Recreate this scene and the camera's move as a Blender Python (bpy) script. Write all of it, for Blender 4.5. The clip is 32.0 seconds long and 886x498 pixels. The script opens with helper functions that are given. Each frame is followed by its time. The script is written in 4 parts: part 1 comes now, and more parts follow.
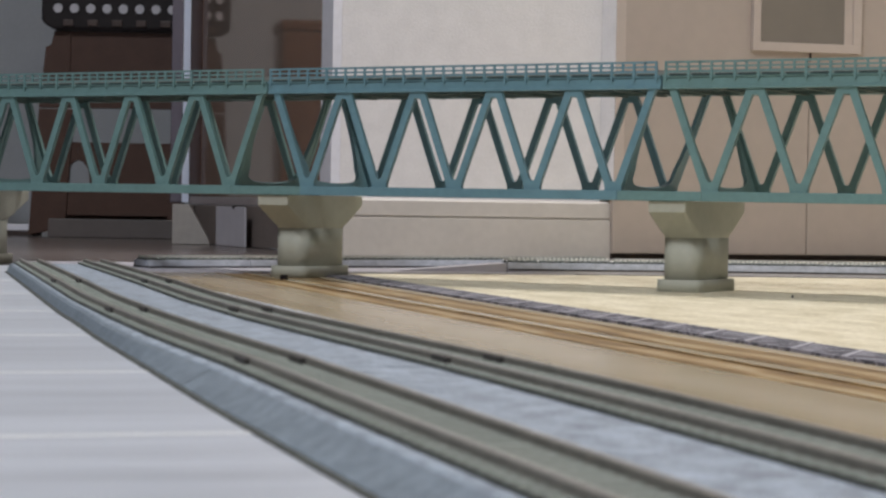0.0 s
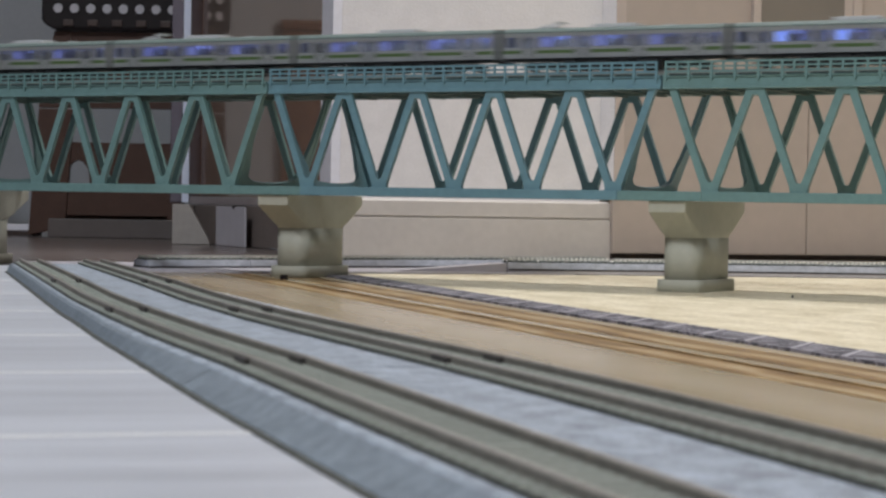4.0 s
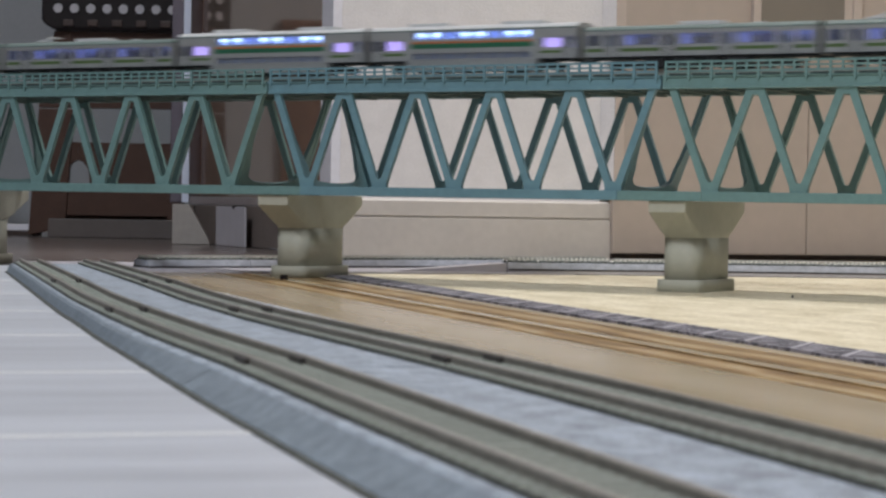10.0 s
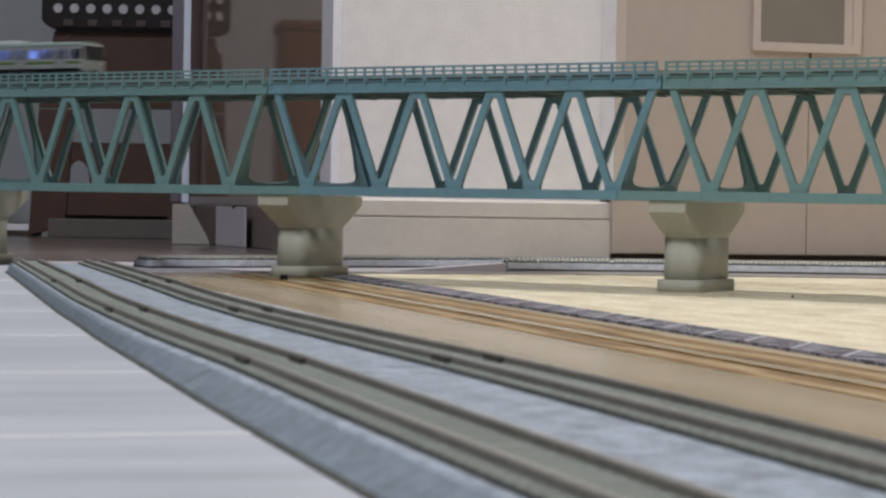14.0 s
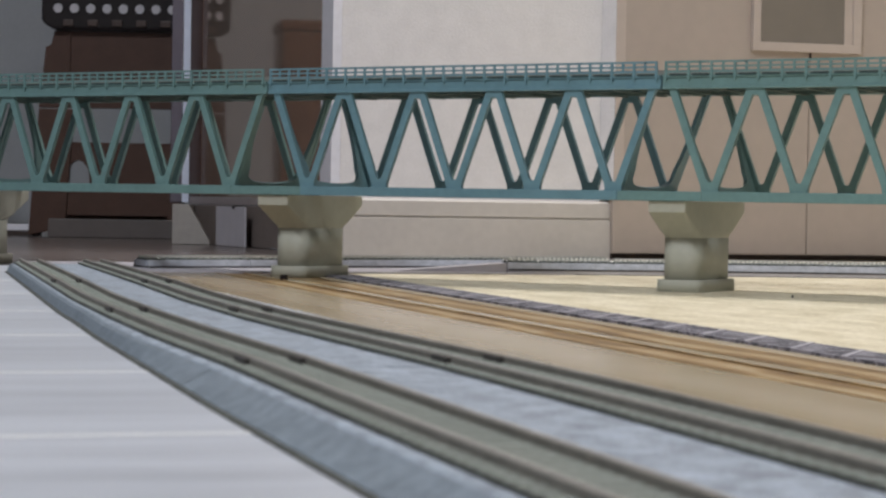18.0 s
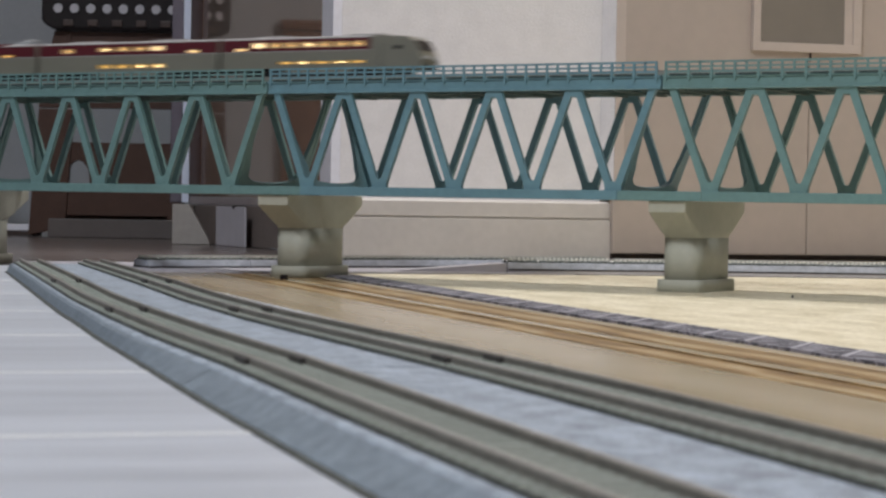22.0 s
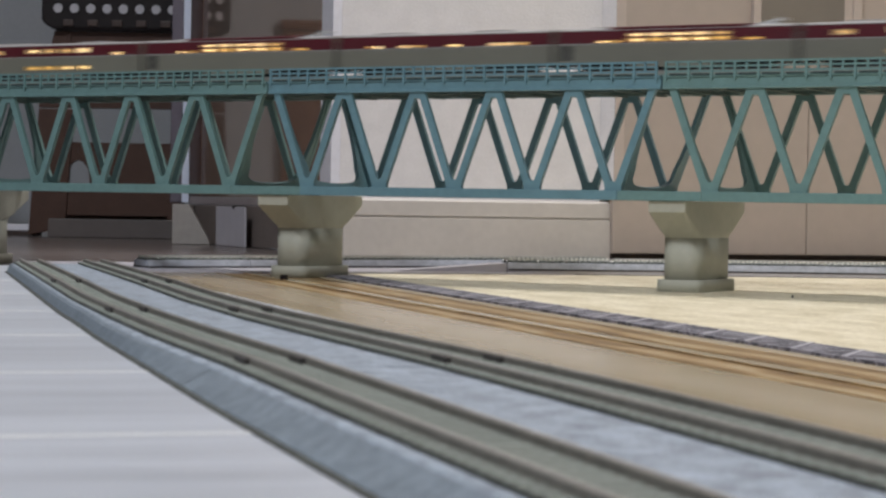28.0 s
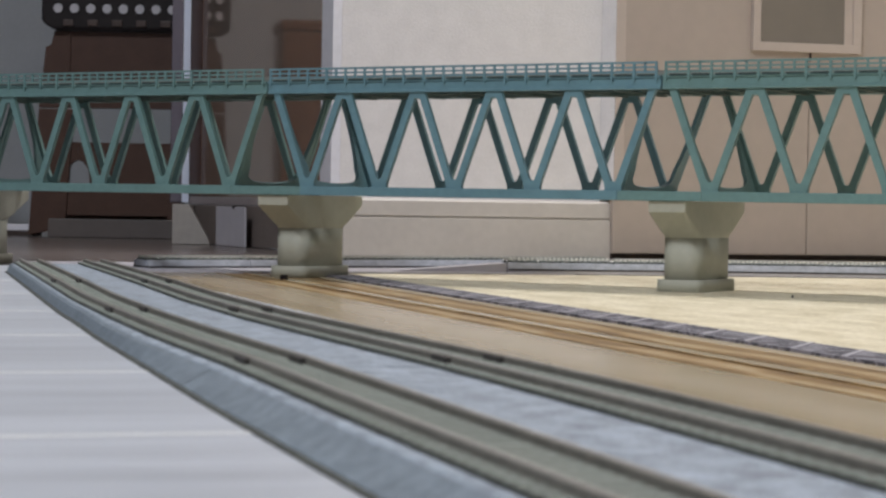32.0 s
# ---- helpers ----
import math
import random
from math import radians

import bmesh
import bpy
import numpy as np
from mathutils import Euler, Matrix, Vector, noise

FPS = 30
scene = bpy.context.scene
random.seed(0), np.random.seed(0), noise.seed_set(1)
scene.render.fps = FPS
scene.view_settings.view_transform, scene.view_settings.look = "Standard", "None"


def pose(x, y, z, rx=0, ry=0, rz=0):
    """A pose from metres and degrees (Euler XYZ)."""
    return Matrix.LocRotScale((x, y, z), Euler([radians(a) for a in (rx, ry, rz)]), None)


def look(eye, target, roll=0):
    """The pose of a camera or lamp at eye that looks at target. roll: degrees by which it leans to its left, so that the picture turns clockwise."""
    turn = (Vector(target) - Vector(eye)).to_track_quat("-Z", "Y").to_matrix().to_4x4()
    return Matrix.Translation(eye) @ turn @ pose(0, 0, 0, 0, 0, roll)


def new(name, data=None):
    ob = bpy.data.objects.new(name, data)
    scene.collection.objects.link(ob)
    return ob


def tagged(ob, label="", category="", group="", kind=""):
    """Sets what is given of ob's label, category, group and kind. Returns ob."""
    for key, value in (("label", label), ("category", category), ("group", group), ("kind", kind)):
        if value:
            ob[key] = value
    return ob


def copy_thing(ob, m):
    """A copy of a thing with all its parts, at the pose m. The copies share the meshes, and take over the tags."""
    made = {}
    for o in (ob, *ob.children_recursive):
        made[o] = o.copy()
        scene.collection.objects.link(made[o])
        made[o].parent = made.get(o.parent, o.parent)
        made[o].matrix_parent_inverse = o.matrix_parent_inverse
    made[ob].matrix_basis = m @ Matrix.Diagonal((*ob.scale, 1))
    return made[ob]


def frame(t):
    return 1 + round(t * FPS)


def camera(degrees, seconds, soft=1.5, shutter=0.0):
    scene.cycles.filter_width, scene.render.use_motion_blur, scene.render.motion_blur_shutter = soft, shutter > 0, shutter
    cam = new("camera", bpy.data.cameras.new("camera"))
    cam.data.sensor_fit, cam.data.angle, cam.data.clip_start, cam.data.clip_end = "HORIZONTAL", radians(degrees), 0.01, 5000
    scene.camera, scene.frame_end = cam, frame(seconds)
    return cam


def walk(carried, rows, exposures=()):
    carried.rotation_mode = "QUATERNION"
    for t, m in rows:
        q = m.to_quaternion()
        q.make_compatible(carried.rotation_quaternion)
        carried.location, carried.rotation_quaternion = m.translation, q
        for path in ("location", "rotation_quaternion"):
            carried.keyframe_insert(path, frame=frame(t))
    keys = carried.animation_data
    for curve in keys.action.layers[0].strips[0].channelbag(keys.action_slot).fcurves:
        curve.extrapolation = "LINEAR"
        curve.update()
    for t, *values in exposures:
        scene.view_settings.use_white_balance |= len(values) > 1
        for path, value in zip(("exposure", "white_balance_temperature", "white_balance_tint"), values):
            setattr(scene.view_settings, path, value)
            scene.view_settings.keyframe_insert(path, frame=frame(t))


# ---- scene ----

# ---- camera ----
EYE = Vector((0.0, 0.0, 0.0460))
HEADING, PITCH, ROLL = radians(17.0), radians(-1.277), 0.961
AIM = Vector((math.sin(HEADING) * math.cos(PITCH), math.cos(HEADING) * math.cos(PITCH), math.sin(PITCH)))
cam = camera(23.156, 32.0, soft=2.5, shutter=0.95)
cam.data.dof.use_dof = True
cam.data.dof.focus_distance = 1.25
cam.data.dof.aperture_fstop = 88.0
walk(cam, [(0.0, look(EYE, EYE + AIM, ROLL)), (32.0, look(EYE, EYE + AIM, ROLL))], exposures=[(0.0, 0.0), (32.0, 0.0)])

# ---- light ----
world = bpy.data.worlds.new("world")
scene.world = world
world.use_nodes = True
world.node_tree.nodes["Background"].inputs[0].default_value = (0.75, 0.85, 1.0, 1)
world.node_tree.nodes["Background"].inputs[1].default_value = 0.3


def area_lamp(name, at, target, size, power, colour, shape="DISK"):
    data = bpy.data.lights.new(name, "AREA")
    data.shape, data.size, data.energy, data.color = shape, size, power, colour
    ob = new(name, data)
    ob.matrix_world = look(at, target)
    return ob


area_lamp("tatami_room_lamp_light", (0.86, 1.36, 2.30), (0.86, 1.36, 0), 0.75, 34.0, (1.0, 0.962, 0.955))
# Unseen source at the left front, set from the shadow under the pier heads.
area_lamp("front_left_light", (-1.25, -0.65, 2.30), (-1.25, -0.65, 0), 0.55, 72.0, (0.885, 0.925, 1.0))

# ---- materials ----


def material(name, colour, rough=0.5, metal=0.0, vary=0.12, scale=60.0, bump=0.1, grain=0.0, stretch=(1, 1, 1), spec=0.5, coat=0.0, island=0.0, second=None, warp=0.0, tight=0.15):
    """Base colour varied at two scales, with fine relief."""
    m = bpy.data.materials.new(name)
    m.use_nodes = True
    nt = m.node_tree
    b = nt.nodes["Principled BSDF"]
    b.inputs["Roughness"].default_value, b.inputs["Metallic"].default_value = rough, metal
    b.inputs["Specular IOR Level"].default_value, b.inputs["Coat Weight"].default_value = spec, coat
    tc = nt.nodes.new("ShaderNodeTexCoord")
    mp = nt.nodes.new("ShaderNodeMapping")
    mp.inputs["Scale"].default_value = stretch
    nt.links.new(tc.outputs["Object"], mp.inputs["Vector"])
    fine, broad = nt.nodes.new("ShaderNodeTexNoise"), nt.nodes.new("ShaderNodeTexNoise")
    fine.inputs["Scale"].default_value, fine.inputs["Detail"].default_value = scale * 8, 4
    broad.inputs["Scale"].default_value, broad.inputs["Detail"].default_value = scale, 3
    for n in (fine, broad):
        n.inputs["Distortion"].default_value = warp
        nt.links.new(mp.outputs["Vector"], n.inputs["Vector"])
    mix = nt.nodes.new("ShaderNodeMath")
    mix.operation = "MULTIPLY_ADD"
    nt.links.new(fine.outputs["Fac"], mix.inputs[0])
    mix.inputs[1].default_value = 0.45
    half = nt.nodes.new("ShaderNodeMath")
    half.operation = "MULTIPLY"
    half.inputs[1].default_value = 0.55
    nt.links.new(broad.outputs["Fac"], half.inputs[0])
    nt.links.new(half.outputs[0], mix.inputs[2])
    last = mix.outputs[0]
    if island:
        info = nt.nodes.new("ShaderNodeObjectInfo")
        add = nt.nodes.new("ShaderNodeMath")
        add.operation = "MULTIPLY_ADD"
        nt.links.new(info.outputs["Random"], add.inputs[0])
        add.inputs[1].default_value = island
        nt.links.new(last, add.inputs[2])
        last = add.outputs[0]
    ramp = nt.nodes.new("ShaderNodeValToRGB")
    lo = tuple(c * (1 - vary) for c in colour)
    hi = tuple(min(1.0, c * (1 + vary)) for c in colour) if second is None else second
    ramp.color_ramp.elements[0].position, ramp.color_ramp.elements[0].color = 0.5 - tight, (*lo, 1)
    ramp.color_ramp.elements[1].position, ramp.color_ramp.elements[1].color = 0.5 + tight + island, (*hi, 1)
    nt.links.new(last, ramp.inputs["Fac"])
    nt.links.new(ramp.outputs["Color"], b.inputs["Base Color"])
    if bump:
        bm = nt.nodes.new("ShaderNodeBump")
        bm.inputs["Strength"].default_value, bm.inputs["Distance"].default_value = bump, 0.0006
        nt.links.new(fine.outputs["Fac"], bm.inputs["Height"])
        nt.links.new(bm.outputs["Normal"], b.inputs["Normal"])
    return m


def glowing(name, colour, strength):
    m = bpy.data.materials.new(name)
    m.use_nodes = True
    b = m.node_tree.nodes["Principled BSDF"]
    b.inputs["Base Color"].default_value = (0.8, 0.8, 0.8, 1)
    b.inputs["Emission Color"].default_value = (*colour, 1)
    b.inputs["Emission Strength"].default_value = strength
    return m


def clear_pane(name, tint, gloss=0.12):
    m = bpy.data.materials.new(name)
    m.use_nodes = True
    nt = m.node_tree
    nt.nodes.remove(nt.nodes["Principled BSDF"])
    t, g, x = nt.nodes.new("ShaderNodeBsdfTransparent"), nt.nodes.new("ShaderNodeBsdfGlossy"), nt.nodes.new("ShaderNodeMixShader")
    t.inputs["Color"].default_value = (*tint, 1)
    g.inputs["Roughness"].default_value = 0.08
    x.inputs["Fac"].default_value = gloss
    nt.links.new(t.outputs[0], x.inputs[1])
    nt.links.new(g.outputs[0], x.inputs[2])
    nt.links.new(x.outputs[0], nt.nodes["Material Output"].inputs["Surface"])
    return m


BRIDGE = BRIDGE_GREEN = material("bridge_paint", (0.142, 0.256, 0.255), 0.45, vary=0.10, scale=40, bump=0.05)
BRIDGE_BLUE = material("bridge_paint_blue", (0.136, 0.262, 0.315), 0.45, vary=0.10, scale=40, bump=0.05)
# About half the value of the bridge green, for slab, beams and stringers.
BRIDGE_DARK = material("darker_bridge_green", (0.075, 0.125, 0.12), 0.55, vary=0.2, scale=60)
RAIL_SHADOW = material("teal_rail_shadow", (0.022, 0.045, 0.047), 0.7, vary=0.3, scale=60)
PIER = material("pier_plastic", (0.425, 0.425, 0.355), 0.6, vary=0.06, scale=30, bump=0.08)
BALLAST_BACK = material("pale_grey_roadbed_plastic", (0.40, 0.42, 0.47), 0.55, vary=0.25, scale=200, bump=0.3)
BALLAST = material("roadbed_plastic", (0.262, 0.305, 0.360), 0.6, vary=0.46, scale=180, bump=0.7)
# Darker than BALLAST: the shade on the left slope is in this colour.
SHADED_SHOULDER = material("shaded_ballast_shoulder", (0.155, 0.188, 0.220), 0.65, vary=0.30, scale=300, bump=0.35)
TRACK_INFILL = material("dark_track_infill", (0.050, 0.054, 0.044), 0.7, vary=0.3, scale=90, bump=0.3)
SLEEPER = material("sleeper_plastic", (0.218, 0.245, 0.218), 0.6, vary=0.3, scale=110, bump=0.3, island=0.15)
# Paler than RAIL: the shine of the back rails is in the colour.
RAIL_PALE = material("bright_rail", (0.55, 0.54, 0.50), 0.4, 0.3, vary=0.15, scale=60)
RAIL = material("nickel_rail", (0.27, 0.26, 0.24), 0.40, 0.5, vary=0.1, scale=40)
RAIL_SIDE = material("brown_rail_side", (0.165, 0.155, 0.135), 0.55, 0.1, vary=0.2, scale=60)
JOINER = material("dark_rail_joiner", (0.035, 0.03, 0.028), 0.55, vary=0.2)
PLANK = material("whitewashed_laminate", (0.488, 0.513, 0.562), 0.34, vary=0.20, scale=11, bump=0.06, stretch=(0.35, 6, 3), island=0.08)
BEVEL_WHITE = material("white_bevel_highlight", (0.70, 0.71, 0.72), 0.3, vary=0.05, scale=20)
PLANK_EDGE = material("panel_core", (0.55, 0.5, 0.44), 0.7)
def grained(name, stops, lines, along, warp, rough=0.4, bump=0.2):
    """Planed wood with wavy grain lines that run along y; stops are (position, colour)."""
    m = bpy.data.materials.new(name)
    m.use_nodes = True
    nt = m.node_tree
    b = nt.nodes["Principled BSDF"]
    b.inputs["Roughness"].default_value = rough
    tc, mp = nt.nodes.new("ShaderNodeTexCoord"), nt.nodes.new("ShaderNodeMapping")
    mp.inputs["Scale"].default_value = (1, along, 1)
    nt.links.new(tc.outputs["Object"], mp.inputs["Vector"])
    wave, rough_noise, patch = nt.nodes.new("ShaderNodeTexWave"), nt.nodes.new("ShaderNodeTexNoise"), nt.nodes.new("ShaderNodeTexNoise")
    wave.bands_direction = "X"
    wave.inputs["Scale"].default_value, wave.inputs["Distortion"].default_value = lines, warp
    wave.inputs["Detail"].default_value, wave.inputs["Detail Scale"].default_value = 3.0, 0.9
    rough_noise.inputs["Scale"].default_value, rough_noise.inputs["Detail"].default_value = lines * 6, 4
    patch.inputs["Scale"].default_value, patch.inputs["Detail"].default_value = 26.0, 3
    nt.links.new(mp.outputs["Vector"], wave.inputs["Vector"])
    nt.links.new(mp.outputs["Vector"], rough_noise.inputs["Vector"])
    nt.links.new(tc.outputs["Object"], patch.inputs["Vector"])
    add, more = nt.nodes.new("ShaderNodeMath"), nt.nodes.new("ShaderNodeMath")
    add.operation = more.operation = "MULTIPLY_ADD"
    nt.links.new(wave.outputs["Fac"], add.inputs[0])
    add.inputs[1].default_value = 0.42
    half = nt.nodes.new("ShaderNodeMath")
    half.operation = "MULTIPLY"
    half.inputs[1].default_value = 0.30
    nt.links.new(rough_noise.outputs["Fac"], half.inputs[0])
    nt.links.new(half.outputs[0], add.inputs[2])
    nt.links.new(patch.outputs["Fac"], more.inputs[0])
    more.inputs[1].default_value = 0.45
    nt.links.new(add.outputs[0], more.inputs[2])
    ramp = nt.nodes.new("ShaderNodeValToRGB")
    while len(ramp.color_ramp.elements) < len(stops):
        ramp.color_ramp.elements.new(0.5)
    for e, (at, c) in zip(ramp.color_ramp.elements, stops):
        e.position, e.color = at, (*c, 1)
    nt.links.new(more.outputs[0], ramp.inputs["Fac"])
    nt.links.new(ramp.outputs["Color"], b.inputs["Base Color"])
    bm = nt.nodes.new("ShaderNodeBump")
    bm.inputs["Strength"].default_value, bm.inputs["Distance"].default_value = bump, 0.0006
    nt.links.new(rough_noise.outputs["Fac"], bm.inputs["Height"])
    nt.links.new(bm.outputs["Normal"], b.inputs["Normal"])
    return m


SILL = grained("planed_pine_sill", [(0.25, (0.395, 0.305, 0.190)), (0.55, (0.455, 0.365, 0.245)), (0.85, (0.50, 0.418, 0.298))], 9.0, 0.12, 4.0, 0.20, 0.08)
GROOVE = grained("worn_groove_wood", [(0.28, (0.112, 0.062, 0.022)), (0.45, (0.225, 0.135, 0.048)), (0.64, (0.31, 0.195, 0.078)), (0.88, (0.43, 0.345, 0.21))], 20.0, 0.45, 6.0, 0.5, 0.4)
EDGE_BROWN = grained("groove_edge_brown", [(0.30, (0.12, 0.068, 0.022)), (0.52, (0.245, 0.150, 0.048)), (0.80, (0.42, 0.315, 0.17))], 26.0, 0.45, 7.0, 0.7, 0.4)
TATAMI = material("woven_rush", (0.645, 0.565, 0.375), 0.62, vary=0.12, scale=60, bump=0.5, stretch=(1.0, 0.45, 1), second=(0.85, 0.78, 0.60), tight=0.13)
BORDER = material("navy_border_cloth", (0.085, 0.082, 0.105), 0.75, vary=0.4, scale=110, bump=0.5, second=(0.26, 0.25, 0.28), tight=0.05, stretch=(1.0, 0.8, 1))
BORDER_LINE = material("border_thread", (0.40, 0.385, 0.42), 0.8, vary=0.3, scale=200)
WALLPAPER = material("embossed_wallpaper", (0.775, 0.755, 0.765), 0.7, vary=0.05, scale=60, bump=0.5)
JAMB = material("painted_jamb", (0.80, 0.80, 0.87), 0.5, vary=0.05, scale=20)
SKIRTING = material("cream_baseboard", (0.585, 0.545, 0.505), 0.45, vary=0.05, scale=20)
CABINET = material("beige_laminate", (0.445, 0.378, 0.333), 0.42, vary=0.04, scale=12, bump=0.05)
CABINET_TRIM = material("pale_trim", (0.53, 0.455, 0.41), 0.4, vary=0.04, scale=12)
DARK_GAP = material("dark_gap_and_base", (0.045, 0.03, 0.025), 0.6, vary=0.2)
PANE_GREY = material("frosted_pane", (0.225, 0.20, 0.172), 0.25, vary=0.06, scale=6)
HALL_FLOOR = material("dark_hall_boards", (0.20, 0.168, 0.158), 0.24, vary=0.2, scale=8, bump=0.05, stretch=(1, 6, 1))
HALL_WALL = material("grey_hall_wall", (0.455, 0.475, 0.50), 0.7, vary=0.04, scale=30, bump=0.2)
GLOSS_BROWN = material("polished_brown_panel", (0.53, 0.425, 0.355), 0.05, 0.75, vary=0.08, scale=3, bump=0.0)
POST_METAL = material("satin_aluminium", (0.175, 0.155, 0.19), 0.25, 0.4, vary=0.06, scale=10, bump=0.0)
POST_EDGE = material("bright_anodised_strip", (0.74, 0.80, 0.95), 0.35, 0.1, vary=0.05, scale=10, bump=0.0)
STOOL_BLACK = material("black_plastic", (0.014, 0.010, 0.011), 0.5, vary=0.15, spec=0.25)
STOOL_BROWN = material("brown_plastic", (0.082, 0.043, 0.031), 0.45, vary=0.1, spec=0.3)
STOOL_TAB = material("dark_brown_tab_plastic", (0.060, 0.036, 0.030), 0.5, vary=0.1)
CHEST_BROWN = material("reddish_brown_wood", (0.20, 0.095, 0.055), 0.4, vary=0.15, scale=10, stretch=(6, 6, 1))
RAIL_MAUVE = material("mauve_grey_paint", (0.33, 0.29, 0.29), 0.45, vary=0.08)
SHADY_BOARD = material("shaded_foot_board", (0.20, 0.165, 0.15), 0.5, vary=0.1, scale=20)
PALE_BEIGE = material("pale_beige_wood", (0.37, 0.345, 0.32), 0.5, vary=0.08, scale=20)
GLINT_WHITE = material("white_rail_glint", (0.88, 0.87, 0.82), 0.3, vary=0.05)
DOT_WHITE = material("white_rubber", (0.55, 0.54, 0.58), 0.6, vary=0.05)
GREY_BLOCK = material("grey_brown_block_paint", (0.118, 0.100, 0.094), 0.5, vary=0.08)
PALE_BOX = material("pale_lilac_card", (0.50, 0.48, 0.52), 0.6, vary=0.06)
CEILING = material("ceiling_board", (0.78, 0.76, 0.72), 0.8, vary=0.03)
STEEL = material("stainless_shell", (0.37, 0.385, 0.385), 0.32, 0.55, vary=0.05, scale=40, bump=0.02)
ROOF_GREY = material("roof_grey_green", (0.16, 0.21, 0.20), 0.5, vary=0.1)
ROOF_UNIT = material("light_roof_unit", (0.52, 0.54, 0.55), 0.45, vary=0.06)
GREEN = material("green_stripe", (0.075, 0.13, 0.04), 0.4, vary=0.06)
DEEP_GREEN = material("deep_green_stripe", (0.014, 0.105, 0.055), 0.4, vary=0.06)
ORANGE = material("orange_stripe", (0.36, 0.115, 0.04), 0.4, vary=0.06)
UNDER = material("black_underframe", (0.018, 0.018, 0.02), 0.5, vary=0.2)
BLACK_FACE = material("black_cab_glass", (0.012, 0.012, 0.014), 0.12, vary=0.1, bump=0)
MAROON = material("maroon_paint", (0.092, 0.006, 0.013), 0.32, vary=0.06, coat=0.2)
CREAM = material("ivory_paint", (0.192, 0.185, 0.150), 0.35, vary=0.05)
ROOF_PALE = material("pale_roof", (0.36, 0.345, 0.34), 0.45, vary=0.06)
GANGWAY = material("dark_grey_bellows", (0.085, 0.078, 0.070), 0.7, vary=0.2)
WHEEL = material("wheel_steel", (0.10, 0.10, 0.10), 0.4, 0.7)
INTERIOR = material("pale_interior", (0.60, 0.60, 0.66), 0.6, vary=0.05)
INTERIOR_WARM = material("tan_interior", (0.52, 0.42, 0.26), 0.6, vary=0.1)
LED_BLUE = glowing("cool_led_strip", (0.30, 0.36, 1.0), 20.0)
LED_BLUE_DIM = glowing("dim_cool_led_strip", (0.36, 0.40, 1.0), 8.0)
LED_BRIGHT = glowing("bright_cool_led", (0.50, 0.68, 1.0), 5.0)
# Glow for panels added behind the windows in place of a lit interior.
LIT_DEEP = glowing("deep_blue_window_glow", (0.13, 0.14, 0.62), 0.75)
LIT_BLUE = glowing("blue_window_glow", (0.22, 0.34, 1.0), 1.5)
LIT_LOWER = glowing("violet_window_glow", (0.17, 0.10, 0.48), 0.55)
LIT_END = glowing("violet_white_window_glow", (0.62, 0.42, 1.0), 1.9)
LED_WARM = glowing("warm_led_strip", (1.0, 0.80, 0.50), 4.5)
LED_WARM_DIM = glowing("dim_warm_led_strip", (1.0, 0.64, 0.22), 1.7)
LIT_AMBER = glowing("amber_window_glow", (0.62, 0.38, 0.06), 0.62)
LIT_TAN = glowing("tan_window_glow", (0.60, 0.40, 0.22), 0.45)
LIT_WHITE = glowing("warm_white_window_glow", (1.0, 0.84, 0.62), 1.1)
PANE = clear_pane("tinted_pane", (0.70, 0.74, 0.80))
PANE_WARM = clear_pane("clear_pane", (0.92, 0.86, 0.74), 0.08)

# ---- mesh helpers ----


def mesh_of(name, bm, mat):
    me = bpy.data.meshes.new(name)
    bmesh.ops.recalc_face_normals(bm, faces=bm.faces)
    bm.to_mesh(me)
    bm.free()
    for m in (mat if isinstance(mat, (list, tuple)) else [mat]):
        me.materials.append(m)
    return me


def part(name, bm, mat, parent=None, label="", at=None):
    """One mesh object under a thing or under a part; bm may be a mesh that is shared."""
    me = bm if isinstance(bm, bpy.types.Mesh) else mesh_of(name, bm, mat)
    ob = new(name, me)
    if parent is not None:
        ob.parent = parent
    if at is not None:
        ob.matrix_basis = at
    if label:
        tagged(ob, label)
    return ob


def thing(name, m, label, category, group="", kind=""):
    ob = new(name)
    ob.empty_display_size = 0.01
    ob.matrix_basis = m
    return tagged(ob, label, category, group, kind)


def box(x0, x1, y0, y1, z0, z1, bevel=0.0, bm=None):
    """A box with its edges rounded."""
    bm = bm or bmesh.new()
    own = bmesh.new() if bevel else bm
    vs = [own.verts.new(c) for c in ((x0, y0, z0), (x1, y0, z0), (x1, y1, z0), (x0, y1, z0), (x0, y0, z1), (x1, y0, z1), (x1, y1, z1), (x0, y1, z1))]
    for f in ((0, 3, 2, 1), (4, 5, 6, 7), (0, 1, 5, 4), (1, 2, 6, 5), (2, 3, 7, 6), (3, 0, 4, 7)):
        own.faces.new([vs[i] for i in f])
    if bevel:
        bmesh.ops.bevel(own, geom=own.edges[:], offset=bevel, segments=2, affect="EDGES", profile=0.7)
        merge(bm, own)
    return bm


def merge(bm, other):
    me = bpy.data.meshes.new("tmp")
    other.to_mesh(me)
    other.free()
    bm.from_mesh(me)
    bpy.data.meshes.remove(me)
    return bm


